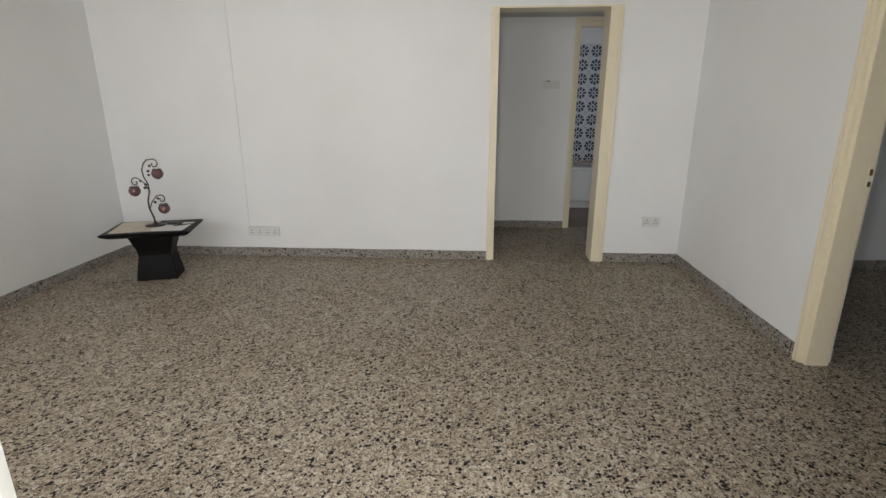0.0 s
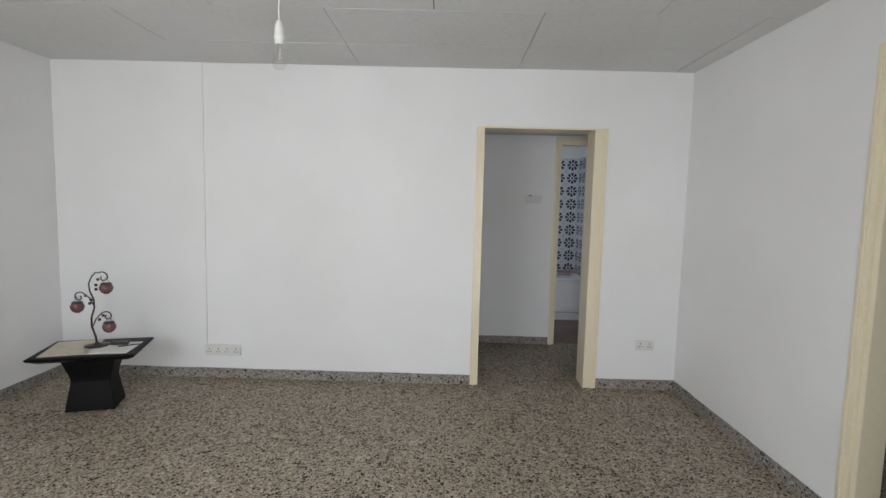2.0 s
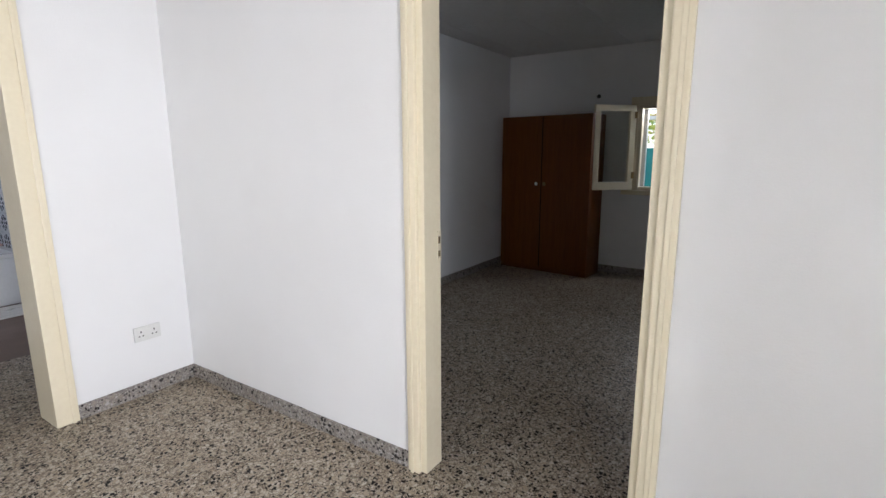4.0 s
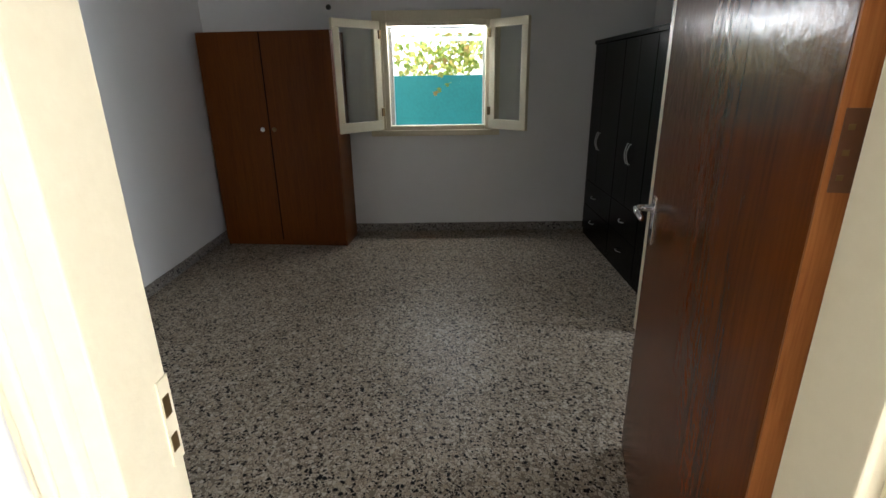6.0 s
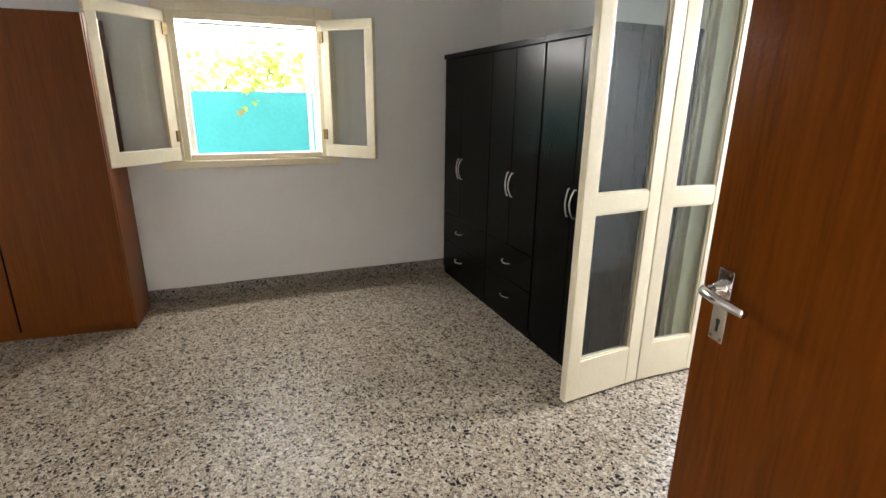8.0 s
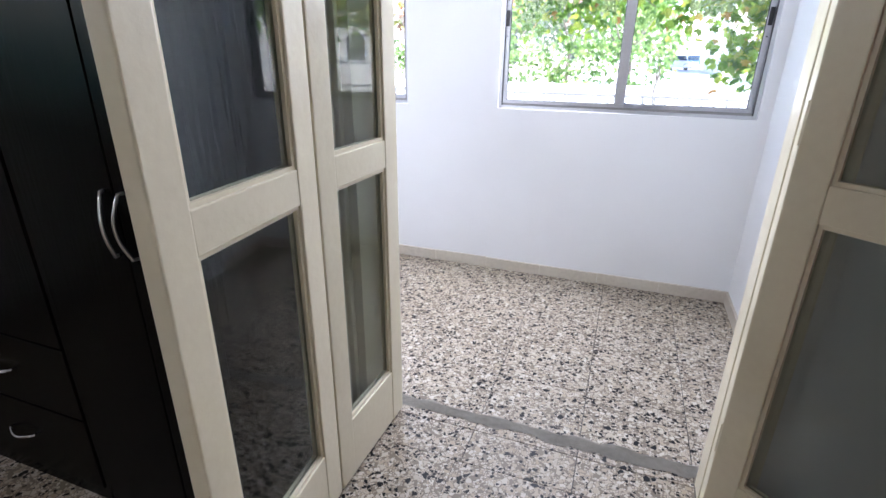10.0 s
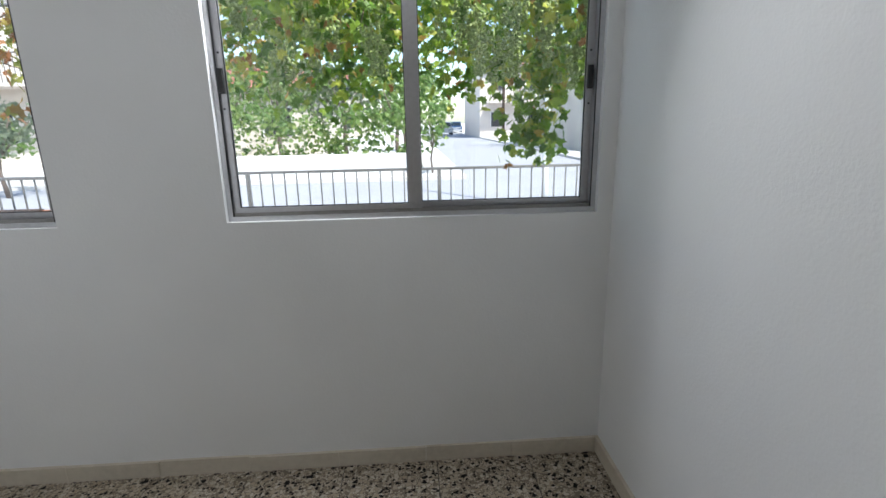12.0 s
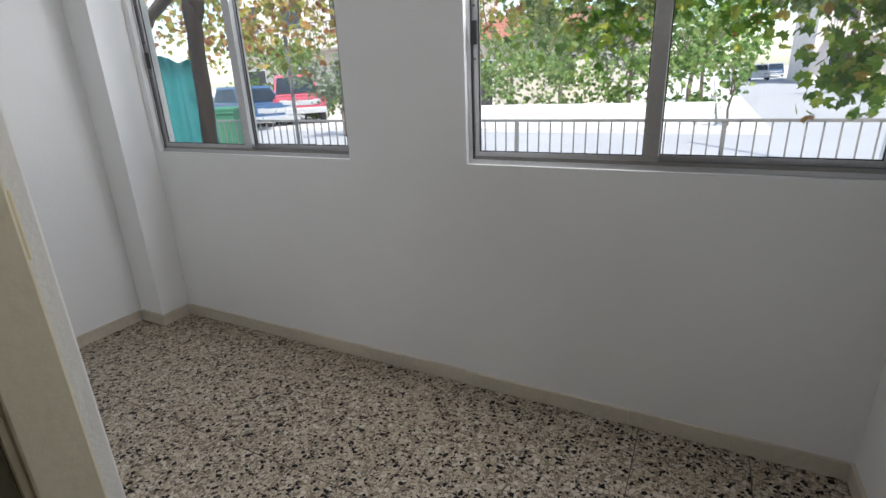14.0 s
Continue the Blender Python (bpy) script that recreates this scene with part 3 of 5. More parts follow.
# ---- entry door of the bedroom, standing open ----
def entry_door():
    # Leaf is wider than its opening, sized and turned to fit the camera's view.
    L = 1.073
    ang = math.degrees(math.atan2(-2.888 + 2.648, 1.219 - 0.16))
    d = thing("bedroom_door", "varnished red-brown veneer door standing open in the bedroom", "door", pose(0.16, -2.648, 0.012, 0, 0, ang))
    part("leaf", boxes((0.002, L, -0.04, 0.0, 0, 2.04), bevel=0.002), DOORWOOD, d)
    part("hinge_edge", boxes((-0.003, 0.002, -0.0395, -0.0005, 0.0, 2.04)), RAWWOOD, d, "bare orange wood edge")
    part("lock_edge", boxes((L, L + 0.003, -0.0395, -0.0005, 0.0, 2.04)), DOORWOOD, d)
    for z in (0.22, 1.28, 1.8):
        hg = part("hinge", boxes((-0.0055, -0.003, -0.034, -0.008, z, z + 0.1)), HINGE, d, "brown painted-over steel hinge")
        bm = bmesh.new()
        tube(bm, [(-0.012, -0.044, z), (-0.012, -0.044, z + 0.048), (-0.012, -0.044, z + 0.05), (-0.012, -0.044, z + 0.1)], [0.008, 0.008, 0.0075, 0.0075], 10)
        part("knuckle", bm, CREAM, hg)
        for s in range(3):
            part("screw", boxes((-0.0068, -0.0055, -0.02, -0.013, z + 0.015 + 0.03 * s, z + 0.022 + 0.03 * s)), BRASS, hg)
    cx, cz = L - 0.062, 1.0
    for s in (1, -1):
        y = 0.0 if s > 0 else -0.04
        plate = part("lock_plate", boxes((cx - 0.021, cx + 0.021, y, y + s * 0.004, cz - 0.12, cz + 0.04), bevel=0.0012), CHROME, d, "chrome lock plate")
        bm = bmesh.new()
        tube(bm, [(cx, y + s * 0.003, cz), (cx, y + s * 0.012, cz), (cx, y + s * 0.014, cz), (cx, y + s * 0.03, cz)], [0.019, 0.017, 0.011, 0.011], 18)
        part("rosette", bm, CHROME, plate, smooth=True)
        bm = bmesh.new()
        tube(bm, [(cx, y + s * 0.03, cz), (cx, y + s * 0.05, cz), (cx - 0.012, y + s * 0.058, cz), (cx - 0.05, y + s * 0.06, cz - 0.002), (cx - 0.12, y + s * 0.056, cz - 0.004)], [0.011, 0.011, 0.011, 0.0105, 0.009], 14)
        part("lever", bm, CHROME, plate, smooth=True)
        part("keyhole", boxes((cx - 0.003, cx + 0.003, y + s * 0.0041, y + s * 0.005, cz - 0.098, cz - 0.078), (cx - 0.005, cx + 0.005, y + s * 0.0041, y + s * 0.005, cz - 0.08, cz - 0.07)), DARKHOLE, plate)
        for dx, dz in ((-0.014, 0.032), (0.014, 0.032), (-0.014, -0.112), (0.014, -0.112)):
            bm = bmesh.new()
            tube(bm, [(cx + dx, y + s * 0.004, cz + dz), (cx + dx, y + s * 0.0055, cz + dz)], 0.0035, 8)
            part("screw", bm, BRASS, plate)
    part("latch", boxes((L + 0.003, L + 0.016, -0.026, -0.012, cz - 0.012, cz + 0.012), bevel=0.002), STEEL, d)
    return d


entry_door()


# ---- glazed leaves between bedroom and sun room ----
def glazed_leaf(name, label, x, y, ang, w, handle=False):
    """A cream leaf with a lower and an upper pane; its hinge stile is at the origin."""
    h, st, t = 2.02, 0.075, 0.019
    d = thing(name, label, "door", pose(x, y, 0.012, 0, 0, ang), group="glazed folding leaves")
    rails = [(0, 0.2), (0.905, 0.985), (1.91, h)]
    part("stile", boxes((0, st, -t, t, 0, h), bevel=0.004), CREAM, d)
    part("stile", boxes((w - st, w, -t, t, 0, h), bevel=0.004), CREAM, d)
    for a, b in rails:
        part("rail", boxes((st - 0.001, w - st + 0.001, -t + 0.0015, t - 0.0015, a, b), bevel=0.003), CREAM, d)
    for a, b in ((0.2, 0.905), (0.985, 1.91)):
        pane = part("pane", boxes((st - 0.004, w - st + 0.004, -0.002, 0.002, a - 0.004, b + 0.004)), GLASS_G, d)
        pane.visible_shadow = False
        part("glazing_bead", boxes((st, st + 0.009, 0.003, 0.012, a, b), (w - st - 0.009, w - st, 0.003, 0.012, a, b), (st + 0.009, w - st - 0.009, 0.003, 0.012, a, a + 0.009), (st + 0.009, w - st - 0.009, 0.003, 0.012, b - 0.009, b)), CREAM, d)
        part("glazing_bead", boxes((st, st + 0.009, -0.012, -0.003, a, b), (w - st - 0.009, w - st, -0.012, -0.003, a, b), (st + 0.009, w - st - 0.009, -0.012, -0.003, a, a + 0.009), (st + 0.009, w - st - 0.009, -0.012, -0.003, b - 0.009, b)), CREAM, d)
    for z in (0.25, 1.05, 1.75):
        part("hinge", boxes((-0.006, 0.0, -0.012, 0.012, z, z + 0.09), bevel=0.002), CREAM, d)
    return d


glazed_leaf("folding_door_leaf", "cream painted folding door leaf with two dark glass panes", 2.19, -4.155, math.degrees(math.atan2(0.405, 0.01)), 0.405)
glazed_leaf("folding_door_leaf", "cream painted folding door leaf folded into the bedroom, glass panes", 2.20, -3.742, math.degrees(math.atan2(0.46, -0.035)), 0.462)
glazed_leaf("folding_door_leaf", "cream painted glazed leaf opened back beside the brown door", 1.19, -4.012, 140, 0.41)


# ---- wardrobes ----
def arc_handle(bm, p0, p1, out, r=0.0037):
    a, b, o = Vector(p0), Vector(p1), Vector(out)
    pts = [a.lerp(b, k / 10) + o * (0.35 + 0.65 * math.sin(math.pi * k / 10)) for k in range(11)]
    tube(bm, [a] + pts + [b], r, 8)


def black_wardrobe(x0, x1, seam, label, drawers=True):
    y0, y1, h = -3.475, -3.985, 1.685
    w = thing("wardrobe", label, "wardrobe", group="black wardrobes in a row")
    part("body", boxes((x0, x0 + 0.018, y1, y0 - 0.019, 0, h - 0.02), (x1 - 0.018, x1, y1, y0 - 0.019, 0, h - 0.02), (x0 + 0.018, x1 - 0.018, y1, y1 + 0.008, 0, h - 0.02), (x0 + 0.018, x1 - 0.018, y1 + 0.008, y0 - 0.025, 0.0, 0.05), bevel=0.001), BLACK, w)
    part("top", boxes((x0 - 0.004, x1 + 0.003, y1, y0 + 0.012, h - 0.02, h + 0.012), bevel=0.003), BLACK, w)
    g, zd = 0.0025, 0.52 if drawers else 0.055
    for a, b in ((x0 + g, seam - g), (seam + g, x1 - g)):
        dr = part("door", boxes((a, b, y0 - 0.018, y0, zd + g, h - 0.022), bevel=0.0015), BLACK, w)
        hx = seam + (0.028 if a > seam - 0.01 else -0.028)
        bm = bmesh.new()
        arc_handle(bm, (hx, y0, 0.825), (hx, y0, 0.965), ((0.018 if a > seam - 0.01 else -0.018) * -0.6, 0.028, 0))
        part("handle", bm, STEEL, dr, "curved satin metal handle", smooth=True)
    for a, b, hz in ((0.295, zd, 0.41), (0.055, 0.295, 0.185)) if drawers else ():
        dr = part("drawer", boxes((x0 + g, x1 - g, y0 - 0.018, y0, a + g, b - g), bevel=0.0015), BLACK, w)
        hx = seam - 0.005
        bm = bmesh.new()
        arc_handle(bm, (hx - 0.05, y0, hz), (hx + 0.05, y0, hz), (0, 0.026, -0.006))
        part("handle", bm, STEEL, dr, "curved satin metal handle", smooth=True)
    part("plinth", boxes((x0 + 0.002, x1 - 0.002, y0 - 0.03, y0 - 0.012, 0, 0.054)), BLACK, w)
    return w


black_wardrobe(3.373, 4.12, 3.815, "black-brown two-door wardrobe with drawers, beside the bedroom wall")
black_wardrobe(2.795, 3.366, 3.083, "black-brown two-door wardrobe with two drawers, middle of a row")
black_wardrobe(2.275, 2.788, 2.476, "black-brown wardrobe with curved handles beside the folding door", False)


def brown_wardrobe():
    w_, dep, h = 1.11, 0.36, 1.79
    ang = math.degrees(math.atan2(-1.105, -0.095))
    w = thing("wardrobe", "red-brown veneered two-door wardrobe in the bedroom corner", "wardrobe", pose(3.868, -0.187, 0, 0, 0, ang))
    # local: front at y=0 facing -y, x runs along the front
    part("body", boxes((0, 0.02, 0.02, dep, 0, h), (w_ - 0.02, w_, 0.02, dep, 0, h), (0.02, w_ - 0.02, 0.02, dep, h - 0.02, h), (0.02, w_ - 0.02, dep - 0.01, dep, 0.0, h - 0.02), (0.02, w_ - 0.02, 0.024, dep - 0.01, 0.06, 0.08), bevel=0.0015), BROWN, w)
    part("plinth", boxes((0.02, w_ - 0.02, 0.03, 0.05, 0.0, 0.06)), BROWN, w)
    for a, b in ((0.003, 0.52), (0.532, w_ - 0.003)):
        part("door", boxes((a, b, 0.0, 0.018, 0.055, h - 0.004), bevel=0.002), BROWN, w)
    # Black strip painted in for the shade between the two doors.
    part("cover_strip", boxes((0.5205, 0.5315, 0.004, 0.016, 0.055, h - 0.004)), BLACK, w)
    for x, mat in ((0.475, PLASTIC), (0.575, BRASS)):
        bm = bmesh.new()
        lathe(bm, [(0.008, 0), (0.008, 0.012), (0.016, 0.016), (0.019, 0.022), (0.016, 0.029), (0.006, 0.032)], 16)
        bmesh.ops.transform(bm, matrix=pose(x, 0.0, 1.03, 90, 0, 0), verts=bm.verts[:])
        part("knob", bm, mat, w, "small round knob", smooth=True)
    return w


brown_wardrobe()


# ---- sockets, switch and cable ----
def socket(name, label, m, gangs=2, box=0.012):
    """Square-pin outlet plate; local x along the wall, y out of it."""
    s = thing(name, label, "socket", m)
    w = 0.075 * gangs - 0.004 if gangs > 1 else 0.086
    part("plate", boxes((-w / 2, w / 2, 0, box, -0.043, 0.043), bevel=0.003), PLASTIC, s)
    for g in range(gangs):
        cx = (g - (gangs - 1) / 2) * w / gangs
        for dx, dz, hw, hh in ((0, 0.012, 0.003, 0.006), (-0.011, -0.012, 0.0045, 0.003), (0.011, -0.012, 0.0045, 0.003)):
            part("pin_hole", boxes((cx + dx - hw, cx + dx + hw, box, box + 0.0008, dz - hh, dz + hh)), DARKHOLE, s)
        if gangs > 1:
            part("rocker", boxes((cx + 0.02 - 0.005, cx + 0.02 + 0.005, box, box + 0.003, 0.018, 0.032), bevel=0.001), PLASTIC, s)
    return s


socket("wall_socket", "white double wall socket beside the doorway", pose(-0.255, 0, 0.368, 0, 0, 180), 2)
socket("wall_socket", "white double wall socket with a surface cable above", pose(-3.765, 0, 0.235, 0, 0, 180), 2, 0.03)
socket("wall_socket", "white double wall socket low on the wall", pose(-3.622, 0, 0.235, 0, 0, 180), 2, 0.03)
socket("wall_socket", "white wall socket on the side wall", pose(X0, -2.23, 0.34, 0, 0, -90), 2)
socket("wall_socket", "white single wall socket in the bedroom", pose(2.15, BY1, 0.36, 0, 0, 180), 1)
cable = tagged(new("cable_duct", mesh_of(boxes((-3.842, -3.826, -0.012, 0.0, 0.265, H - 0.005), bevel=0.002), "cable_duct", WALL)), "thin white painted cable duct up the wall", "cable duct")
sw = thing("light_switch", "off-white switch plate on the corridor wall", "switch", pose(-0.995, 1.25, 1.54))
part("plate", boxes((-0.085, -0.002, -0.012, 0, -0.042, 0.042), bevel=0.003), PLASTIC, sw)
part("plate", boxes((0.002, 0.085, -0.012, 0, -0.042, 0.042), bevel=0.003), PLASTIC, sw)
part("rocker", boxes((0.035, 0.052, -0.017, -0.012, -0.014, 0.014), bevel=0.002), PLASTIC, sw)
part("rocker", boxes((-0.05, -0.02, -0.015, -0.012, 0.033, 0.041)), DARKHOLE, sw)

hook = tagged(new("wall_hook"), "small dark metal hook on the wall beside the window", "hook")
hook.location = (BX1, -1.2, 2.0)
bm = bmesh.new()
tube(bm, [(0, 0, 0), (-0.012, 0, 0), (-0.014, 0, 0), (-0.03, 0, 0), (-0.034, 0, 0)], [0.022, 0.022, 0.012, 0.016, 0.012], 14)
part("knob", bm, RUBBER, hook, smooth=True)
# ---- bulb on its flex ----
GLOW = glass("bulb_glass", (0.96, 0.96, 0.95))
bulb = thing("pendant_bulb", "bare clear bulb in a white holder on a flex", "lamp", pose(-2.63, -1.745, -0.1))
bm = bmesh.new()
tube(bm, [(0, 0, H + 0.096), (0.004, 0, 2.46), (-0.003, 0.002, 2.40), (0, 0, 2.345)], 0.0035, 8)
part("flex", bm, PLASTIC, bulb, smooth=True)
bm = bmesh.new()
lathe(bm, [(0.006, 2.35), (0.012, 2.345), (0.019, 2.325), (0.0195, 2.29), (0.022, 2.288), (0.022, 2.272), (0.018, 2.268), (0.018, 2.25)], 18)
part("holder", bm, PLASTIC, bulb, smooth=True)
bm = bmesh.new()
lathe(bm, [(0.013, 2.25), (0.0135, 2.228), (0.018, 2.21), (0.027, 2.19), (0.0295, 2.172), (0.027, 2.155), (0.018, 2.144), (0.004, 2.14)], 20)
part("bulb", bm, GLOW, bulb, "clear glass bulb", smooth=True)
bm = bmesh.new()
lathe(bm, [(0.004, 2.25), (0.005, 2.21), (0.002, 2.185)], 8)
part("filament_stem", bm, STEEL, bulb)
bm = bmesh.new()
lathe(bm, [(0.045, H + 0.095), (0.045, H + 0.084), (0.02, H + 0.07), (0.006, H + 0.066)], 18)
part("ceiling_rose", bm, PLASTIC, bulb, smooth=True)


# ---- side table with candle tree and papers ----
TABLE = wood("black_stained_table", (0.006, 0.005, 0.005), (0.003, 0.003, 0.003), 0.5, (14, 14, 2))
PAPER = worn("paper", (0.72, 0.71, 0.68), (0.62, 0.60, 0.56), 0.7, fine=25, coarse=6, bump=0.02)
PRINT = worn("printed_cream_paper", (0.62, 0.56, 0.44), (0.42, 0.38, 0.30), 0.6, fine=30, coarse=14, bump=0.02)
IRON = worn("dark_bronze_wire", (0.055, 0.04, 0.038), (0.03, 0.022, 0.02), 0.4, 0.6)
CUP = worn("plum_glass_cup", (0.17, 0.085, 0.08), (0.09, 0.045, 0.045), 0.2, fine=20, coarse=8)
TX, TY, TA, TZ = -4.325, -0.615, 16.0, 0.415
T = pose(TX, TY, 0, 0, 0, TA)
table = thing("side_table", "black-stained wooden side table with a waisted base", "table", T)
bm = bmesh.new()
ring = []
for hx, hy, z in ((0.30, 0.215, TZ), (0.315, 0.23, TZ - 0.006), (0.31, 0.225, TZ - 0.02), (0.265, 0.18, TZ - 0.045)):
    ring.append([bm.verts.new((sx * hx, sy * hy, z)) for sx, sy in ((-1, -1), (1, -1), (1, 1), (-1, 1))])
for a, b in zip(ring, ring[1:]):
    for k in range(4):
        bm.faces.new((a[k], a[(k + 1) % 4], b[(k + 1) % 4], b[k]))
bm.faces.new(ring[0])
bm.faces.new(ring[-1])
part("tabletop", bm, TABLE, table)
bm = bmesh.new()
ring = []
for hx, hy, z in ((0.165, 0.12, TZ - 0.045), (0.125, 0.085, 0.24), (0.12, 0.08, 0.2), (0.145, 0.105, 0.045), (0.15, 0.11, 0.0)):
    ring.append([bm.verts.new((sx * hx, sy * hy, z)) for sx, sy in ((-1, -1), (1, -1), (1, 1), (-1, 1))])
for a, b in zip(ring, ring[1:]):
    for k in range(4):
        bm.faces.new((a[k], a[(k + 1) % 4], b[(k + 1) % 4], b[k]))
bm.faces.new(ring[0])
bm.faces.new(ring[-1])
bmesh.ops.bevel(bm, geom=bm.edges[:], offset=0.004, segments=1, affect="EDGES")
part("base", bm, TABLE, table)


def on_table(x, y, z=0.0, rz=0.0):
    return T @ pose(x, y, TZ + z, 0, 0, rz)


for nm, lb, x, y, rz, sx, sy, mt in (("brochure", "open cream printed brochure lying on the side table", -0.13, 0.0, 4, 0.14, 0.185, PRINT), ("paper_sheet", "white paper sheets lying on the side table", 0.14, -0.045, -5, 0.13, 0.14, PAPER)):
    bmk = boxes((-sx, sx, -sy, sy, 0.0, 0.004), bevel=0.001)
    tagged(new(nm, mesh_of(bmk, nm, mt)), lb, "paper").matrix_basis = on_table(x, y, 0.0005, rz)
ph = tagged(new("black_case", mesh_of(boxes((-0.055, 0.055, -0.025, 0.025, 0, 0.022), bevel=0.006), "black_case", RUBBER)), "small black case lying on the papers", "case")
ph.matrix_basis = on_table(0.15, 0.03, 0.0062, -6)
pen = thing("pen", "black pen lying on the white paper", "pen", on_table(0.22, -0.02, 0.009, 20))
bm = bmesh.new()
tube(bm, [(-0.065, 0, 0), (-0.06, 0, 0), (0.05, 0, 0), (0.062, 0, 0), (0.072, 0, 0)], [0.003, 0.004, 0.004, 0.0035, 0.001], 8)
part("barrel", bm, RUBBER, pen)

tree = thing("candle_tree", "bronze wire candle tree with three plum glass cups", "candle holder", on_table(-0.02, 0.03, 0.0045, -10))


def spiral(cx, cz, r, a0, turns, n=22):
    return [(cx + r * (1 - 0.75 * k / n) * math.cos(a0 + turns * 2 * math.pi * k / n), 0, cz + r * (1 - 0.75 * k / n) * math.sin(a0 + turns * 2 * math.pi * k / n)) for k in range(n + 1)]


def wire(pts, r, name="branch"):
    bm = bmesh.new()
    tube(bm, pts, r, 8)
    return part(name, bm, IRON, tree, smooth=True)


wire([(0.03, 0, 0.0), (0.025, 0, 0.06), (0.0, 0, 0.14), (0.0, 0, 0.2), (0.022, 0, 0.27), (0.02, 0, 0.33), (-0.005, 0, 0.39), (-0.01, 0, 0.44), (0.01, 0, 0.49), (0.04, 0, 0.52)] + spiral(0.085, 0.485, 0.042, 2.3, -0.95), [0.008, 0.007, 0.007, 0.0065, 0.006, 0.0055, 0.005, 0.005, 0.0045, 0.0045] + [0.004] * 23, "stem")
wire([(0.022, 0, 0.28), (-0.01, 0, 0.34), (-0.05, 0, 0.375)] + spiral(-0.075, 0.345, 0.036, 1.2, 0.95), 0.0042)
wire([(0.0, 0, 0.12), (0.03, 0, 0.19), (0.07, 0, 0.235)] + spiral(0.105, 0.21, 0.034, 1.9, -0.95), 0.0042)
bm = bmesh.new()
lathe(bm, [(0.075, 0.0), (0.078, 0.004), (0.06, 0.009), (0.02, 0.014), (0.008, 0.03)], 18, (0.03, 0, 0))
part("foot", bm, IRON, tree, smooth=True)
for hx, hz in ((0.105, 0.41), (-0.09, 0.275), (0.115, 0.135)):
    bm = bmesh.new()
    lathe(bm, [(0.018, -0.034), (0.03, -0.03), (0.042, -0.008), (0.043, 0.008), (0.034, 0.026), (0.03, 0.034), (0.027, 0.034), (0.03, 0.02), (0.036, 0.0)], 18, (hx, 0, hz))
    cup = part("cup", bm, CUP, tree, "plum frosted glass cup", smooth=True)
    bm = bmesh.new()
    lathe(bm, [(0.032, 0.026), (0.035, 0.03), (0.032, 0.036), (0.03, 0.034)], 18, (hx, 0, hz))
    part("rim", bm, IRON, cup, smooth=True)
    bm = bmesh.new()
    lathe(bm, [(0.015, -0.04), (0.02, -0.034), (0.018, -0.03)], 12, (hx, 0, hz))
    part("cup_foot", bm, IRON, cup, smooth=True)
    bm = bmesh.new()
    tube(bm, [(hx - 0.028, 0, hz + 0.03), (hx, 0, hz + 0.075), (hx + 0.028, 0, hz + 0.03)], 0.0015, 6)
    part("hanger", bm, IRON, cup)
for i, (hx, hz) in enumerate(((0.05, 0.47), (0.035, 0.43), (0.035, 0.40), (-0.035, 0.355), (0.0, 0.325), (-0.01, 0.30), (0.075, 0.215), (0.05, 0.185))):
    bm = bmesh.new()
    bmesh.ops.create_icosphere(bm, subdivisions=2, radius=0.011)
    bmesh.ops.transform(bm, matrix=Matrix.Translation((hx, 0.004, hz)), verts=bm.verts[:])
    part("bead", bm, IRON if i % 3 else CUP, tree, smooth=True)

# ---- bathroom seen through the corridor ----
ENAMEL = worn("white_enamel", (0.80, 0.80, 0.79), (0.72, 0.72, 0.70), 0.2, bump=0.02)
BATHFLOOR = worn("brown_bathroom_floor", (0.12, 0.065, 0.04), (0.07, 0.04, 0.025), 0.4)
tub = thing("bathtub", "white enamel bathtub along the tiled wall", "bathtub", pose(-0.83, 3.26, 0))
part("front_panel", boxes((-0.86, 0.89, -0.36, -0.335, 0.0, 0.44), bevel=0.004), ENAMEL, tub)
part("rim", boxes((-0.86, 0.89, -0.372, -0.29, 0.441, 0.48), (-0.86, 0.89, 0.29, 0.355, 0.441, 0.48), (-0.86, -0.78, -0.29, 0.29, 0.441, 0.48), (0.82, 0.89, -0.29, 0.29, 0.441, 0.48), bevel=0.01), ENAMEL, tub)
part("basin", boxes((-0.8, 0.84, -0.31, 0.31, 0.08, 0.1), (-0.8, 0.84, -0.31, -0.29, 0.1, 0.44), (-0.8, 0.84, 0.29, 0.31, 0.1, 0.44), (-0.8, -0.78, -0.29, 0.29, 0.1, 0.44), (0.82, 0.84, -0.29, 0.29, 0.1, 0.44)), ENAMEL, tub)
part("pink_ledge", boxes((-0.86, 0.89, 0.2, 0.355, 0.483, 0.5), bevel=0.003), worn("pink_tile_ledge", (0.45, 0.30, 0.25), (0.36, 0.24, 0.2), 0.4), tub, "pale terracotta ledge")
mat_ob = thing("bath_mat", "pale striped bath mat on the brown floor", "mat", pose(-0.3, 2.62, 0))
part("weave", boxes((-0.3, 0.28, -0.2, 0.2, 0.0, 0.012), bevel=0.004), PAPER, mat_ob)
for k in range(4):
    part("stripe", boxes((-0.3, 0.28, -0.17 + 0.1 * k, -0.13 + 0.1 * k, 0.012, 0.0145)), STEEL, mat_ob)


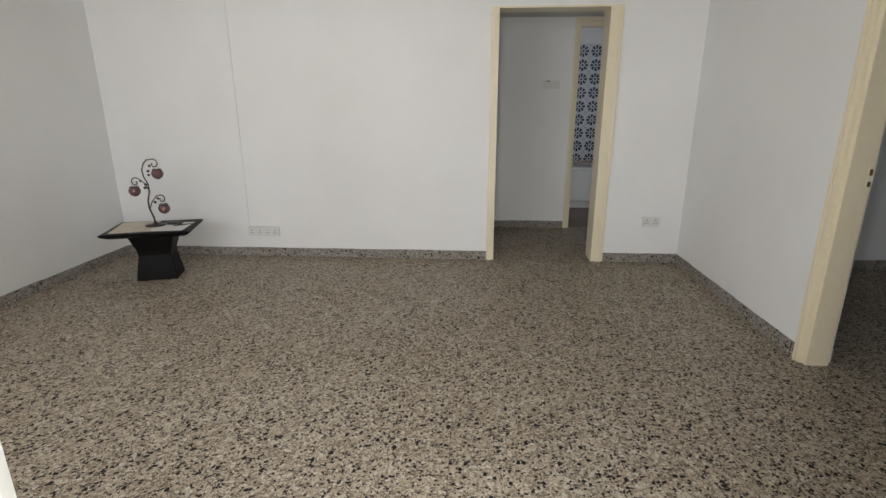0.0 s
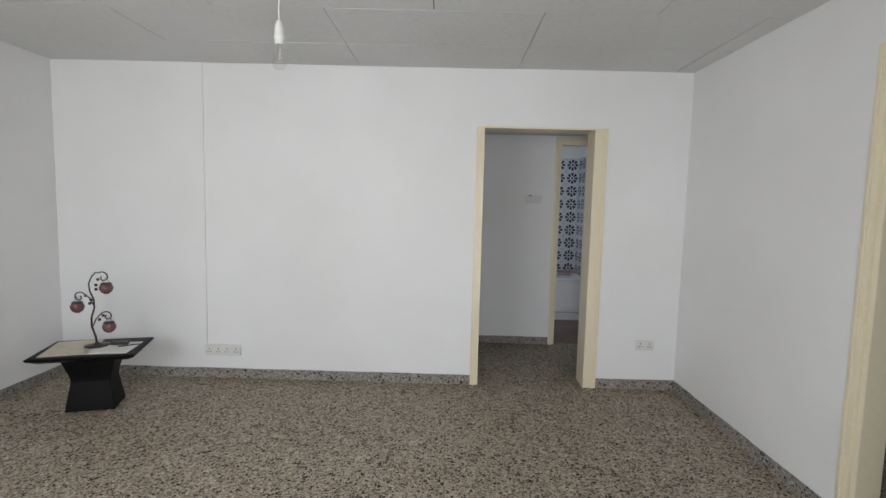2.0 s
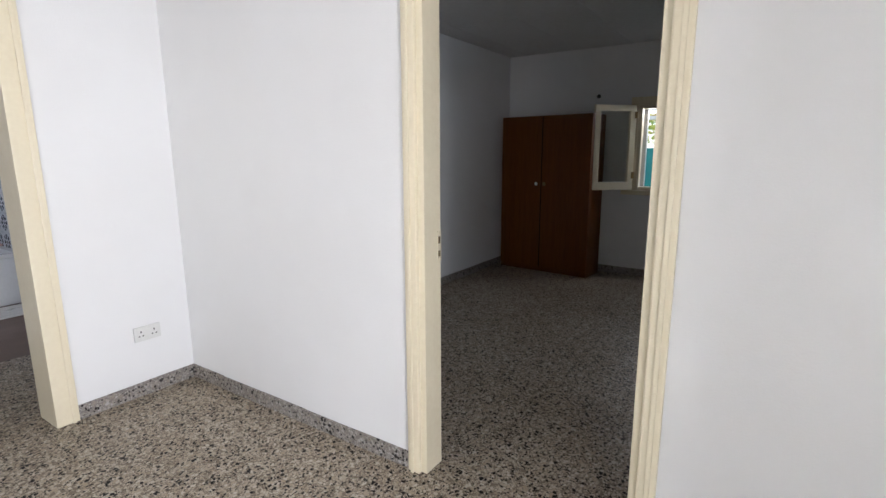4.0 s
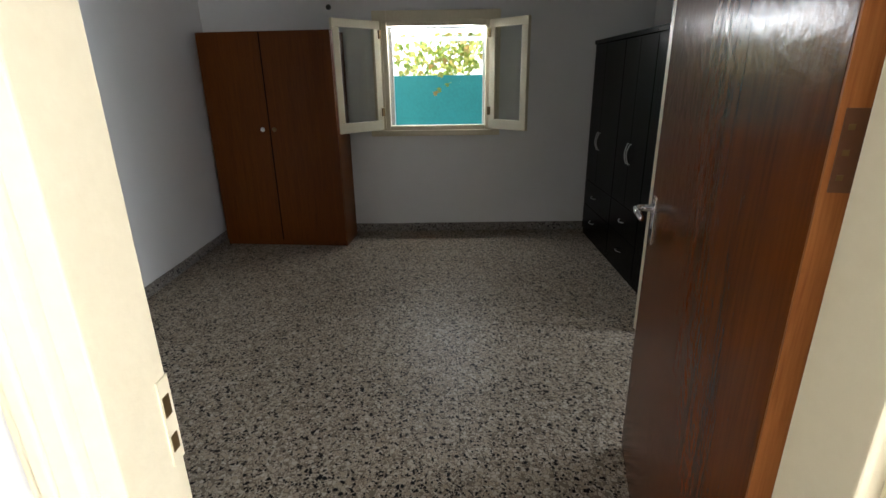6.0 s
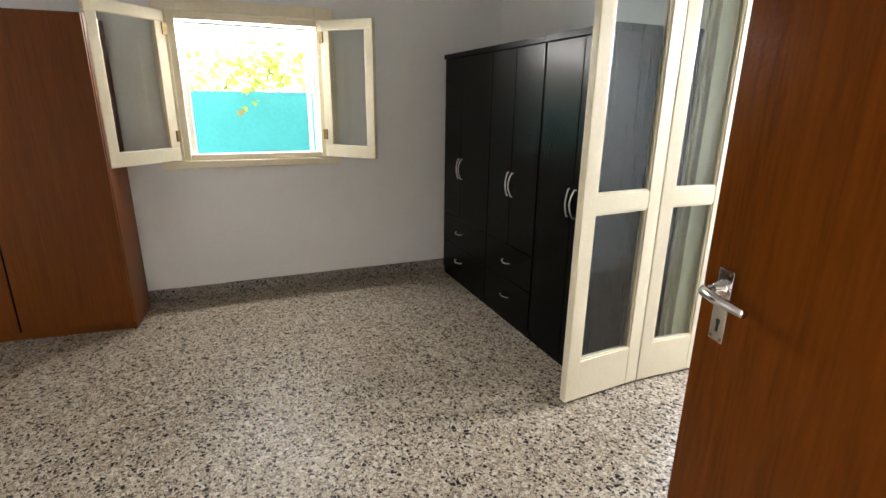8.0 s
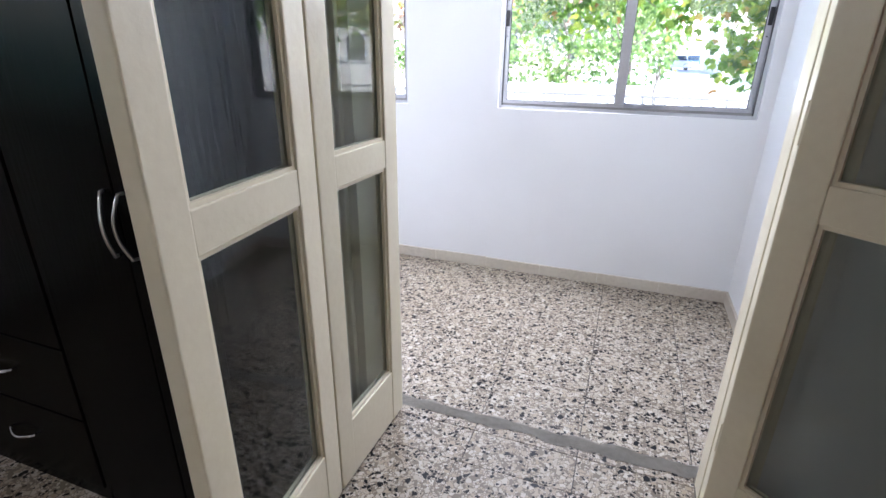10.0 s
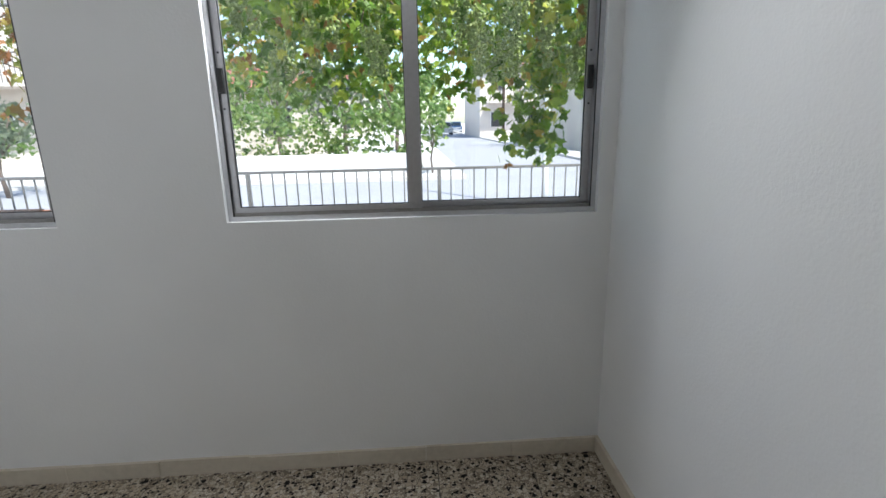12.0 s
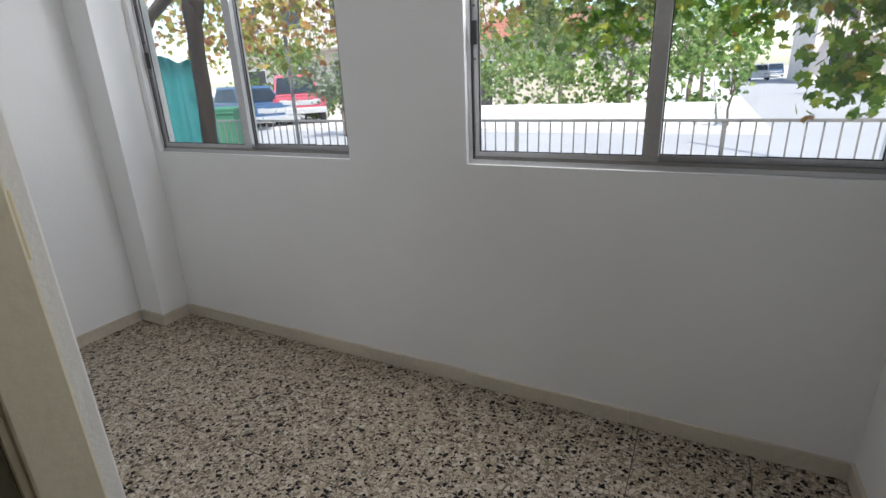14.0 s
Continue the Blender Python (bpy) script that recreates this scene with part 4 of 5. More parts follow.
# white leaves of the front door, ajar; width and angle fit the camera's view
for x, ang, w, lb in ((-2.235, 42, 0.352, "white painted narrow front door leaf standing ajar"), (-1.345, 138, 0.362, "white painted narrow front door leaf, pushed inward")):
    d = thing("front_door_leaf", lb, "door", pose(x, -4.39, 0.012, 0, 0, ang))
    part("leaf", boxes((0.0, w, -0.018, 0.018, 0, 2.04), bevel=0.003), PLASTIC, d)
    part("latch", boxes((w, w + 0.007, -0.008, 0.008, 0.95, 1.05)), RUBBER, d)

# patterned bathroom tiles
def flower_tile():
    m = material("blue_flower_tile", (0.62, 0.64, 0.66), 0.2)
    n, l, b = nodes_of(m)
    co = n.new("ShaderNodeTexCoord")
    sep = n.new("ShaderNodeSeparateXYZ")
    l.new(co.outputs["Object"], sep.inputs[0])

    def mt(op, a, c=None):
        nd = n.new("ShaderNodeMath")
        nd.operation = op
        for i, v in enumerate((a, c)):
            if v is None:
                continue
            if isinstance(v, (int, float)):
                nd.inputs[i].default_value = v
            else:
                l.new(v, nd.inputs[i])
        return nd.outputs[0]
    x, z = sep.outputs["X"], sep.outputs["Z"]
    r = mt("SQRT", mt("ADD", mt("MULTIPLY", x, x), mt("MULTIPLY", z, z)))
    a = mt("ARCTAN2", z, x)
    petal = mt("COSINE", mt("MULTIPLY", a, 8.0))
    lobes = mt("GREATER_THAN", petal, -0.55)
    ring = mt("MULTIPLY", mt("GREATER_THAN", r, 0.032), mt("LESS_THAN", r, 0.08))
    dark = mt("MULTIPLY", lobes, ring)
    core = mt("LESS_THAN", r, 0.016)
    ax, az = mt("SUBTRACT", 0.097, mt("ABSOLUTE", x)), mt("SUBTRACT", 0.097, mt("ABSOLUTE", z))
    corner = mt("LESS_THAN", mt("ADD", ax, az), 0.032)
    fac = mt("MINIMUM", mt("ADD", mt("ADD", dark, core), mt("MULTIPLY", corner, 0.15)), 1.0)
    mix = n.new("ShaderNodeMix")
    mix.data_type = "RGBA"
    mix.inputs[6].default_value, mix.inputs[7].default_value = (0.62, 0.64, 0.66, 1), (0.025, 0.035, 0.07, 1)
    l.new(fac, mix.inputs[0])
    l.new(mix.outputs[2], b.inputs["Base Color"])
    return m


TILE = flower_tile()
tile_me = mesh_of(boxes((-0.0965, 0.0965, -0.004, 0.004, -0.0965, 0.0965), bevel=0.001), "tile", TILE)
for wall_name, n, f in (("wall_bathroom_north", 7, lambda i: (0.066 - 0.0975 - 0.195 * i, 3.614, 0)), ("wall_bathroom_east", 6, lambda i: (0.064, 3.6 - 0.0975 - 0.195 * i, 90))):
    for i in range(n):
        for k in range(9):
            t = new("tile", tile_me)
            x, y, rz = f(i)
            t.parent = bpy.data.objects[wall_name]
            t.matrix_basis = pose(x, y, 0.505 + 0.0975 + 0.195 * k - 0.07, 0, 0, rz)


# ---- outside ----
EARTH = worn("pale_concrete_ground", (0.58, 0.57, 0.55), (0.50, 0.49, 0.47), 0.85, fine=20, coarse=0.4, bump=0.2)
struct("ground", boxes((-400, 400, -400, 400, -0.6, -0.16)), EARTH, "pale sunlit concrete and asphalt ground", "ground")
GZ = -0.16


def leafy(name, stem, hues, rough=0.45):
    """Leaf surface that lets some light through; hue changes from leaf to leaf."""
    m = bpy.data.materials.new(name)
    m.use_nodes = True
    n, l = m.node_tree.nodes, m.node_tree.links
    b = n["Principled BSDF"]
    geo = n.new("ShaderNodeNewGeometry")
    ramp = n.new("ShaderNodeValToRGB")
    el = ramp.color_ramp.elements
    while len(el) < len(hues):
        el.new(0.5)
    for e, (p, c) in zip(el, hues):
        e.position, e.color = p, (*c, 1)
    l.new(geo.outputs["Random Per Island"], ramp.inputs[0])
    tr, mix = n.new("ShaderNodeBsdfTranslucent"), n.new("ShaderNodeMixShader")
    l.new(ramp.outputs[0], b.inputs["Base Color"])
    l.new(ramp.outputs[0], tr.inputs["Color"])
    b.inputs["Roughness"].default_value = rough
    mix.inputs[0].default_value = 0.42
    l.new(b.outputs[0], mix.inputs[1])
    l.new(tr.outputs[0], mix.inputs[2])
    l.new(mix.outputs[0], n["Material Output"].inputs["Surface"])
    return m


VINE = leafy("vine_leaf", 0, [(0.0, (0.06, 0.14, 0.014)), (0.35, (0.13, 0.25, 0.02)), (0.68, (0.28, 0.40, 0.04)), (0.90, (0.46, 0.46, 0.08)), (0.965, (0.42, 0.24, 0.06)), (1.0, (0.26, 0.11, 0.04))])
VINE_DRY = leafy("autumn_vine_leaf", 0, [(0.0, (0.16, 0.20, 0.04)), (0.3, (0.34, 0.33, 0.07)), (0.55, (0.42, 0.30, 0.08)), (0.8, (0.33, 0.14, 0.05)), (1.0, (0.18, 0.08, 0.04))])
CREEPER = leafy("creeper_leaf", 0, [(0.0, (0.18, 0.26, 0.04)), (0.4, (0.33, 0.37, 0.07)), (0.75, (0.50, 0.45, 0.10)), (1.0, (0.42, 0.24, 0.07))])
TREELEAF = leafy("tree_leaf", 0, [(0.0, (0.07, 0.14, 0.03)), (0.5, (0.15, 0.25, 0.06)), (1.0, (0.27, 0.34, 0.10))])
OLIVE = leafy("olive_leaf", 0, [(0.0, (0.10, 0.14, 0.08)), (0.5, (0.16, 0.20, 0.12)), (1.0, (0.24, 0.27, 0.18))])
BARK = worn("vine_bark", (0.085, 0.055, 0.04), (0.032, 0.021, 0.016), 0.9, fine=30, coarse=6, bump=0.6, stretch=(3, 3, 0.6))
GREYBARK = worn("grey_branch", (0.17, 0.13, 0.105), (0.08, 0.06, 0.048), 0.85, fine=40, coarse=8, bump=0.4)
ASPHALT = worn("sunlit_asphalt", (0.34, 0.345, 0.36), (0.27, 0.275, 0.29), 0.85, fine=60, coarse=0.5, bump=0.2)
KERB = worn("pale_kerb", (0.56, 0.54, 0.51), (0.44, 0.42, 0.40), 0.8)
IRONW = worn("grey_painted_railing", (0.20, 0.20, 0.20), (0.10, 0.09, 0.085), 0.5, 0.3)
WHITEP = worn("white_painted_metal", (0.75, 0.75, 0.74), (0.62, 0.62, 0.60), 0.4)
TURQ = worn("turquoise_wall_paint", (0.025, 0.22, 0.20), (0.018, 0.16, 0.145), 0.7, fine=25, coarse=1.5, bump=0.15)
NET = worn("turquoise_shade_net", (0.035, 0.30, 0.31), (0.025, 0.19, 0.21), 0.8, fine=60, coarse=5, bump=0.2)
SHEET = worn("corrugated_sheet", (0.70, 0.70, 0.66), (0.58, 0.57, 0.52), 0.5, fine=20, coarse=1.5)
sn, sl, sb = nodes_of(SHEET)
sheet_tr, sheet_mix = sn.new("ShaderNodeBsdfTranslucent"), sn.new("ShaderNodeMixShader")
sheet_tr.inputs["Color"].default_value = (0.80, 0.79, 0.74, 1)
sheet_mix.inputs[0].default_value = 0.6
sl.new(sb.outputs[0], sheet_mix.inputs[1])
sl.new(sheet_tr.outputs[0], sheet_mix.inputs[2])
sl.new(sheet_mix.outputs[0], sn["Material Output"].inputs["Surface"])
CREAMH = plaster("cream_house_render", (0.60, 0.55, 0.47), (0.5, 0.45, 0.39))
PINKH = plaster("pale_house_render", (0.64, 0.58, 0.53), (0.55, 0.50, 0.46))
ROOFT = worn("red_roof_tiles", (0.30, 0.11, 0.07), (0.19, 0.07, 0.05), 0.8, fine=14, coarse=2, bump=0.4)
DARKW = worn("dark_opening", (0.03, 0.03, 0.035), (0.05, 0.05, 0.05), 0.3)
REDCAR = worn("red_car_paint", (0.38, 0.07, 0.10), (0.30, 0.055, 0.08), 0.25, 0.0)
BLUECAR = worn("blue_car_paint", (0.05, 0.10, 0.20), (0.03, 0.07, 0.15), 0.25)
SILVER = worn("silver_car_paint", (0.50, 0.51, 0.52), (0.42, 0.42, 0.43), 0.3, 0.5)
BIN = worn("green_bin_plastic", (0.03, 0.17, 0.09), (0.02, 0.11, 0.06), 0.5)
CLAY = worn("terracotta", (0.34, 0.14, 0.07), (0.22, 0.09, 0.05), 0.85)
GLASSD = worn("dark_car_glass", (0.04, 0.06, 0.08), (0.03, 0.04, 0.06), 0.08)

struct("road", boxes((-60, 60, -16.5, -10.6, GZ, GZ + 0.012), (-4.4, 0.2, -120, -16.5, GZ, GZ + 0.012)), ASPHALT, "sunlit grey asphalt street with a side road", "road")
struct("pavement", boxes((-60, 60, -10.6, -9.3, GZ, GZ + 0.1)), KERB, "pale concrete pavement in front of the house", "pavement")
struct("pavement_far", boxes((0.2, 60, -18.0, -16.5, GZ, GZ + 0.1), (-60, -4.4, -18.0, -16.5, GZ, GZ + 0.1), (-5.6, -4.4, -90, -18.0, GZ, GZ + 0.1), (0.2, 1.2, -90, -18.0, GZ, GZ + 0.1)), KERB, "pale kerb and pavement across the street", "pavement")


# front railing
def railing(x0, x1, y, top):
    r = thing("railing", "grey painted metal railing on a low wall along the pavement", "fence")
    part("low_wall", boxes((x0, x1, y - 0.08, y + 0.08, GZ, GZ + 0.28), bevel=0.01), WALL_OUT, r)
    part("top_rail", boxes((x0, x1, y - 0.022, y + 0.022, top - 0.03, top), bevel=0.004), IRONW, r)
    part("bottom_rail", boxes((x0, x1, y - 0.012, y + 0.012, GZ + 0.34, GZ + 0.36)), IRONW, r)
    k, x = 0, x0 + 0.05
    bar = mesh_of(boxes((-0.007, 0.007, -0.007, 0.007, GZ + 0.36, top - 0.03)), "baluster", IRONW)
    post = mesh_of(boxes((-0.02, 0.02, -0.02, 0.02, GZ + 0.28, top - 0.03)), "post", IRONW)
    while x < x1:
        heavy = k % 16 == 0
        ob = new("post" if heavy else "baluster", post if heavy else bar)
        ob.parent, ob.location = r, (x, y, 0)
        x += 0.13
        k += 1


railing(-5.0, 10.5, -9.45, 0.78)

# vine over the windows
rnd = random.Random(11)
LEAF = [(0.0, 0.0), (0.18, -0.10), (0.42, -0.30), (0.40, -0.02), (0.62, 0.12), (0.42, 0.30), (0.34, 0.62), (0.12, 0.55), (0.0, 0.95)]
OUT = LEAF + [(-a, b) for a, b in LEAF[-2:0:-1]]


def add_leaf(vs, fs, p, size, rn):
    q = Euler((rn.uniform(0.4, 2.7), rn.uniform(-0.9, 0.9), rn.uniform(0, 6.28))).to_matrix()
    base = len(vs)
    curl = rn.uniform(-0.25, 0.45)
    cpt = q @ Vector((0, 0.3, 0.06)) * size + p
    vs.append(tuple(cpt))
    for a, b in OUT:
        vs.append(tuple(q @ Vector((a, b, -curl * (a * a + (b - 0.3) ** 2))) * size + p))
    n = len(OUT)
    for k in range(n):
        fs.append((base, base + 1 + k, base + 1 + (k + 1) % n))


def leaf_cloud(name, label, clumps, mat, size=(0.05, 0.085), category="leaves"):
    """Clumps are (x, y, z, spread_x, spread_y, spread_z, count)."""
    vs, fs = [], []
    rn = random.Random(name + label)
    for x, y, z, sx, sy, sz, cnt in clumps:
        for _ in range(cnt):
            p = Vector([c + w * max(-1.9, min(1.9, rn.gauss(0, 1))) for c, w in ((x, sx), (y, sy), (z, sz))])
            add_leaf(vs, fs, p, rn.uniform(*size) * 1.3, rn)
    me = bpy.data.meshes.new(name)
    me.from_pydata(vs, [], fs)
    me.materials.append(mat)
    return tagged(new(name, me), label, category, kind="stuff")


vine = thing("grapevine", "old grapevine with a thick twisted trunk trained over the windows", "vine")


def limb(pts, r0, r1, mat=BARK, wob=0.03, n=14, name="branch"):
    P = [Vector(p) for p in pts]
    out = []
    for k in range(n + 1):
        t = k / n * (len(P) - 1)
        i = min(int(t), len(P) - 2)
        out.append(P[i].lerp(P[i + 1], t - i) + Vector((rnd.uniform(-wob, wob), rnd.uniform(-wob, wob), rnd.uniform(-wob, wob))))
    bm = bmesh.new()
    tube(bm, out, [r0 + (r1 - r0) * k / n for k in range(n + 1)], 10)
    return part(name, bm, mat, vine, smooth=True)


limb([(4.72, -6.45, GZ), (4.70, -6.42, 0.6), (4.63, -6.38, 1.3), (4.60, -6.40, 1.75), (4.72, -6.45, 2.0), (5.0, -6.5, 2.25)], 0.055, 0.05, wob=0.012, n=20, name="trunk")
limb([(4.62, -6.40, 1.7), (4.55, -6.45, 1.98), (4.95, -6.5, 1.92), (5.4, -6.6, 1.75)], 0.055, 0.04, wob=0.015, name="trunk_fork")
limb([(4.6, -6.45, 1.98), (3.7, -6.6, 2.02), (2.6, -6.75, 2.05), (1.3, -6.8, 2.1), (0.0, -6.9, 2.15)], 0.035, 0.015)
limb([(4.7, -6.6, 1.9), (3.9, -7.0, 1.95), (3.0, -7.2, 2.0), (1.8, -7.4, 2.12), (0.2, -7.4, 2.1)], 0.03, 0.012, GREYBARK)
limb([(4.7, -6.9, 2.05), (3.4, -7.6, 2.12), (2.0, -7.9, 2.2)], 0.025, 0.01, GREYBARK)
limb([(2.3, -6.8, 2.06), (1.6, -7.0, 2.22), (0.6, -7.1, 2.2), (-0.8, -7.2, 2.2)], 0.022, 0.01)
for k in range(16):
    x, y = rnd.uniform(0.2, 4.2), rnd.uniform(-7.8, -6.6)
    limb([(x, y, 2.05), (x + rnd.uniform(-0.3, 0.3), y + rnd.uniform(-0.2, 0.2), rnd.uniform(1.6, 1.9)), (x + rnd.uniform(-0.4, 0.4), y, rnd.uniform(1.35, 1.7))], 0.006, 0.003, GREYBARK, 0.02, 8, "shoot")
# frame that carries the vine
arbor = thing("arbor", "thin metal arbor that carries the grapevine", "arbor")
for y in (-6.5, -7.4, -8.3):
    bm = bmesh.new()
    tube(bm, [(-2.5, y, 2.2), (5.6, y, 2.2)], 0.014, 8)
    part("wire_rail", bm, IRONW, arbor)
for x, y in ((-2.5, -8.3), (5.6, -8.3), (-2.5, -6.5), (5.6, -6.5)):
    bm = bmesh.new()
    tube(bm, [(x, y, GZ), (x, y, 2.21)], 0.02, 8)
    part("post", bm, IRONW, arbor)
green, dry = [], []
for _ in range(125):
    x = rnd.uniform(-1.6, 2.75)
    green.append((x, rnd.uniform(-8.2, -6.45), rnd.uniform(1.72, 2.3), 0.17, 0.17, 0.13, 58))
for x, z in ((0.15, 1.55), (0.55, 1.5), (0.95, 1.62), (1.2, 1.5), (1.6, 1.62), (1.95, 1.5), (2.3, 1.55), (0.75, 1.85), (1.75, 1.75), (2.1, 1.8), (2.45, 1.7)):
    green.append((x, rnd.uniform(-7.2, -6.7), z, 0.14, 0.13, 0.12, 84))
for z in (1.62, 1.5, 1.38, 1.27, 1.18, 1.1):
    green.append((0.83 + rnd.uniform(-0.05, 0.05), -6.95, z, 0.1, 0.08, 0.06, 52))
for _ in range(48):
    dry.append((rnd.uniform(2.7, 5.4), rnd.uniform(-8.2, -6.5), rnd.uniform(1.75, 2.3), 0.18, 0.18, 0.11, 26))
for x, z in ((3.0, 1.6), (3.35, 1.55), (3.9, 1.7), (4.2, 1.55), (2.85, 1.45), (3.6, 1.5)):
    dry.append((x, rnd.uniform(-7.2, -6.7), z, 0.09, 0.1, 0.12, 20))
for _ in range(34):
    dry.append((rnd.uniform(4.8, 7.4), rnd.uniform(-8.8, -7.2), rnd.uniform(1.55, 2.3), 0.2, 0.2, 0.14, 30))
leaf_cloud("vine_leaves", "green and yellowing grape leaves hanging from the arbor", green, VINE, (0.030, 0.058))
leaf_cloud("vine_leaves", "dry yellow and rust grape leaves on thin shoots", dry, VINE_DRY, (0.034, 0.06))

GRAPE = worn("pale_green_grape", (0.30, 0.37, 0.13), (0.22, 0.28, 0.09), 0.35, bump=0.01)


def grapes():
    bm = bmesh.new()
    rn = random.Random(4)
    for k in range(60):
        z = -rn.uniform(0, 0.2)
        r = 0.055 * (1 + z / 0.26) + 0.008
        a = rn.uniform(0, 6.28)
        mt = Matrix.Translation((r * math.cos(a) * rn.uniform(0.4, 1), r * math.sin(a) * rn.uniform(0.4, 1), z))
        bmesh.ops.create_icosphere(bm, subdivisions=1, radius=0.0105, matrix=mt)
    tube(bm, [(0, 0, 0.07), (0, 0, -0.05)], 0.003, 6)
    return tagged(new("grape_cluster", mesh_of(bm, "grape_cluster", GRAPE, True)), "pale green bunch of grapes hanging from the vine", "grapes", "grape bunches")


g0 = grapes()
spots = [(0.62, -6.75, 1.95), (0.85, -6.7, 1.85), (0.5, -6.7, 1.78), (1.05, -6.8, 1.98), (1.3, -6.75, 1.8), (0.3, -6.8, 1.9), (1.15, -6.65, 1.66), (2.0, -6.75, 1.85), (2.25, -6.8, 1.7), (1.75, -6.75, 1.95), (0.72, -6.65, 1.62), (2.4, -6.8, 1.95)]
spots += [(rnd.uniform(0.35, 1.3), rnd.uniform(-6.75, -6.5), rnd.uniform(1.68, 2.02)) for _ in range(16)]
spots += [(rnd.uniform(0.4, 2.5), rnd.uniform(-6.8, -6.5), rnd.uniform(1.6, 1.95)) for _ in range(22)]
g0.matrix_basis = pose(*spots[0])
for s in spots[1:]:
    copy_thing(g0, pose(*s, rnd.uniform(-8, 8), 0, rnd.uniform(0, 360)))


# trees, bushes and houses of the street
def tree_at(x, y, h, r, mat, label, n=520, leaf=(0.07, 0.13), trunk=0.09):
    t = thing("tree", label, "tree", pose(x, y, GZ))
    rn = random.Random(f"{x}{y}")
    bm = bmesh.new()
    tube(bm, [(0, 0, 0), (0.05, 0.03, h * 0.25), (-0.03, 0.05, h * 0.5), (0.02, 0, h * 0.72)], [trunk, trunk * 0.8, trunk * 0.6, trunk * 0.3], 9)
    for k in range(5):
        a = k * 1.26 + rn.uniform(-0.3, 0.3)
        tube(bm, [(0, 0, h * 0.42), (r * 0.35 * math.cos(a), r * 0.35 * math.sin(a), h * 0.6), (r * 0.7 * math.cos(a), r * 0.7 * math.sin(a), h * 0.78)], [trunk * 0.5, trunk * 0.3, 0.012], 7)
    part("trunk", bm, GREYBARK, t, smooth=True)
    vs, fs = [], []
    cl = [(rn.gauss(0, r * 0.45), rn.gauss(0, r * 0.45), h * 0.72 + rn.gauss(0, h * 0.13)) for _ in range(22)]
    for _ in range(n):
        c = rn.choice(cl)
        add_leaf(vs, fs, Vector((rn.gauss(c[0], r * 0.2), rn.gauss(c[1], r * 0.2), rn.gauss(c[2], h * 0.07))), rn.uniform(*leaf) * 1.6, rn)
    me = bpy.data.meshes.new("crown")
    me.from_pydata(vs, [], fs)
    me.materials.append(mat)
    o = new("crown", me)
    o.parent = t
    return t


tree_at(-7.4, -21.5, 4.2, 1.7, OLIVE, "grey-green olive tree behind a low wall", 700)
tree_at(-6.8, -31.0, 5.0, 2.2, TREELEAF, "leafy green street tree far along the side road", 600, (0.12, 0.2))
tree_at(2.0, -21.8, 3.2, 1.3, TREELEAF, "loose green garden tree at the corner of the side road", 700)
tree_at(4.0, -23.5, 3.6, 1.6, OLIVE, "grey-green garden tree behind the hedge", 700)
tree_at(1.8, -30.0, 4.2, 1.8, TREELEAF, "green tree along the side road", 600, (0.1, 0.18))
tree_at(6.2, -22.5, 3.4, 1.6, TREELEAF, "bright green garden tree across the street", 700)
tree_at(8.6, -24.0, 3.6, 1.9, TREELEAF, "round green garden tree across the street", 700)
tree_at(1.0, -17.4, 1.9, 0.6, TREELEAF, "young slim tree on the pavement", 260, (0.05, 0.09), 0.03)
tree_at(8.8, -38.0, 6.0, 3.0, TREELEAF, "tall green tree at the end of the street", 600, (0.16, 0.26))
tree_at(-9.0, -40.0, 6.5, 3.0, OLIVE, "tall grey-green tree beyond the houses", 600, (0.16, 0.26))
tree_at(10.2, -15.1, 2.1, 0.9, OLIVE, "silvery olive bush on the pavement", 520, (0.05, 0.09), 0.05)
tree_at(17.0, -20.0, 3.4, 1.8, TREELEAF, "yellow-green garden tree before a house", 600)


def hedge(x0, x1, y, h, mat, label):
    cl = []
    rn = random.Random(label)
    x = x0
    while x < x1:
        cl.append((x, y + rn.uniform(-0.2, 0.2), GZ + rn.uniform(0.3, 1.0) * h, 0.3, 0.25, 0.22, 100))
        x += 0.33
    return leaf_cloud("hedge", label, cl, mat, (0.07, 0.12), "hedge")


hedge(1.4, 10.5, -19.6, 1.7, TREELEAF, "yellow-green hedge along the opposite pavement")
hedge(13.0, 20.0, -19.5, 1.4, TREELEAF, "clipped green hedge before the house")


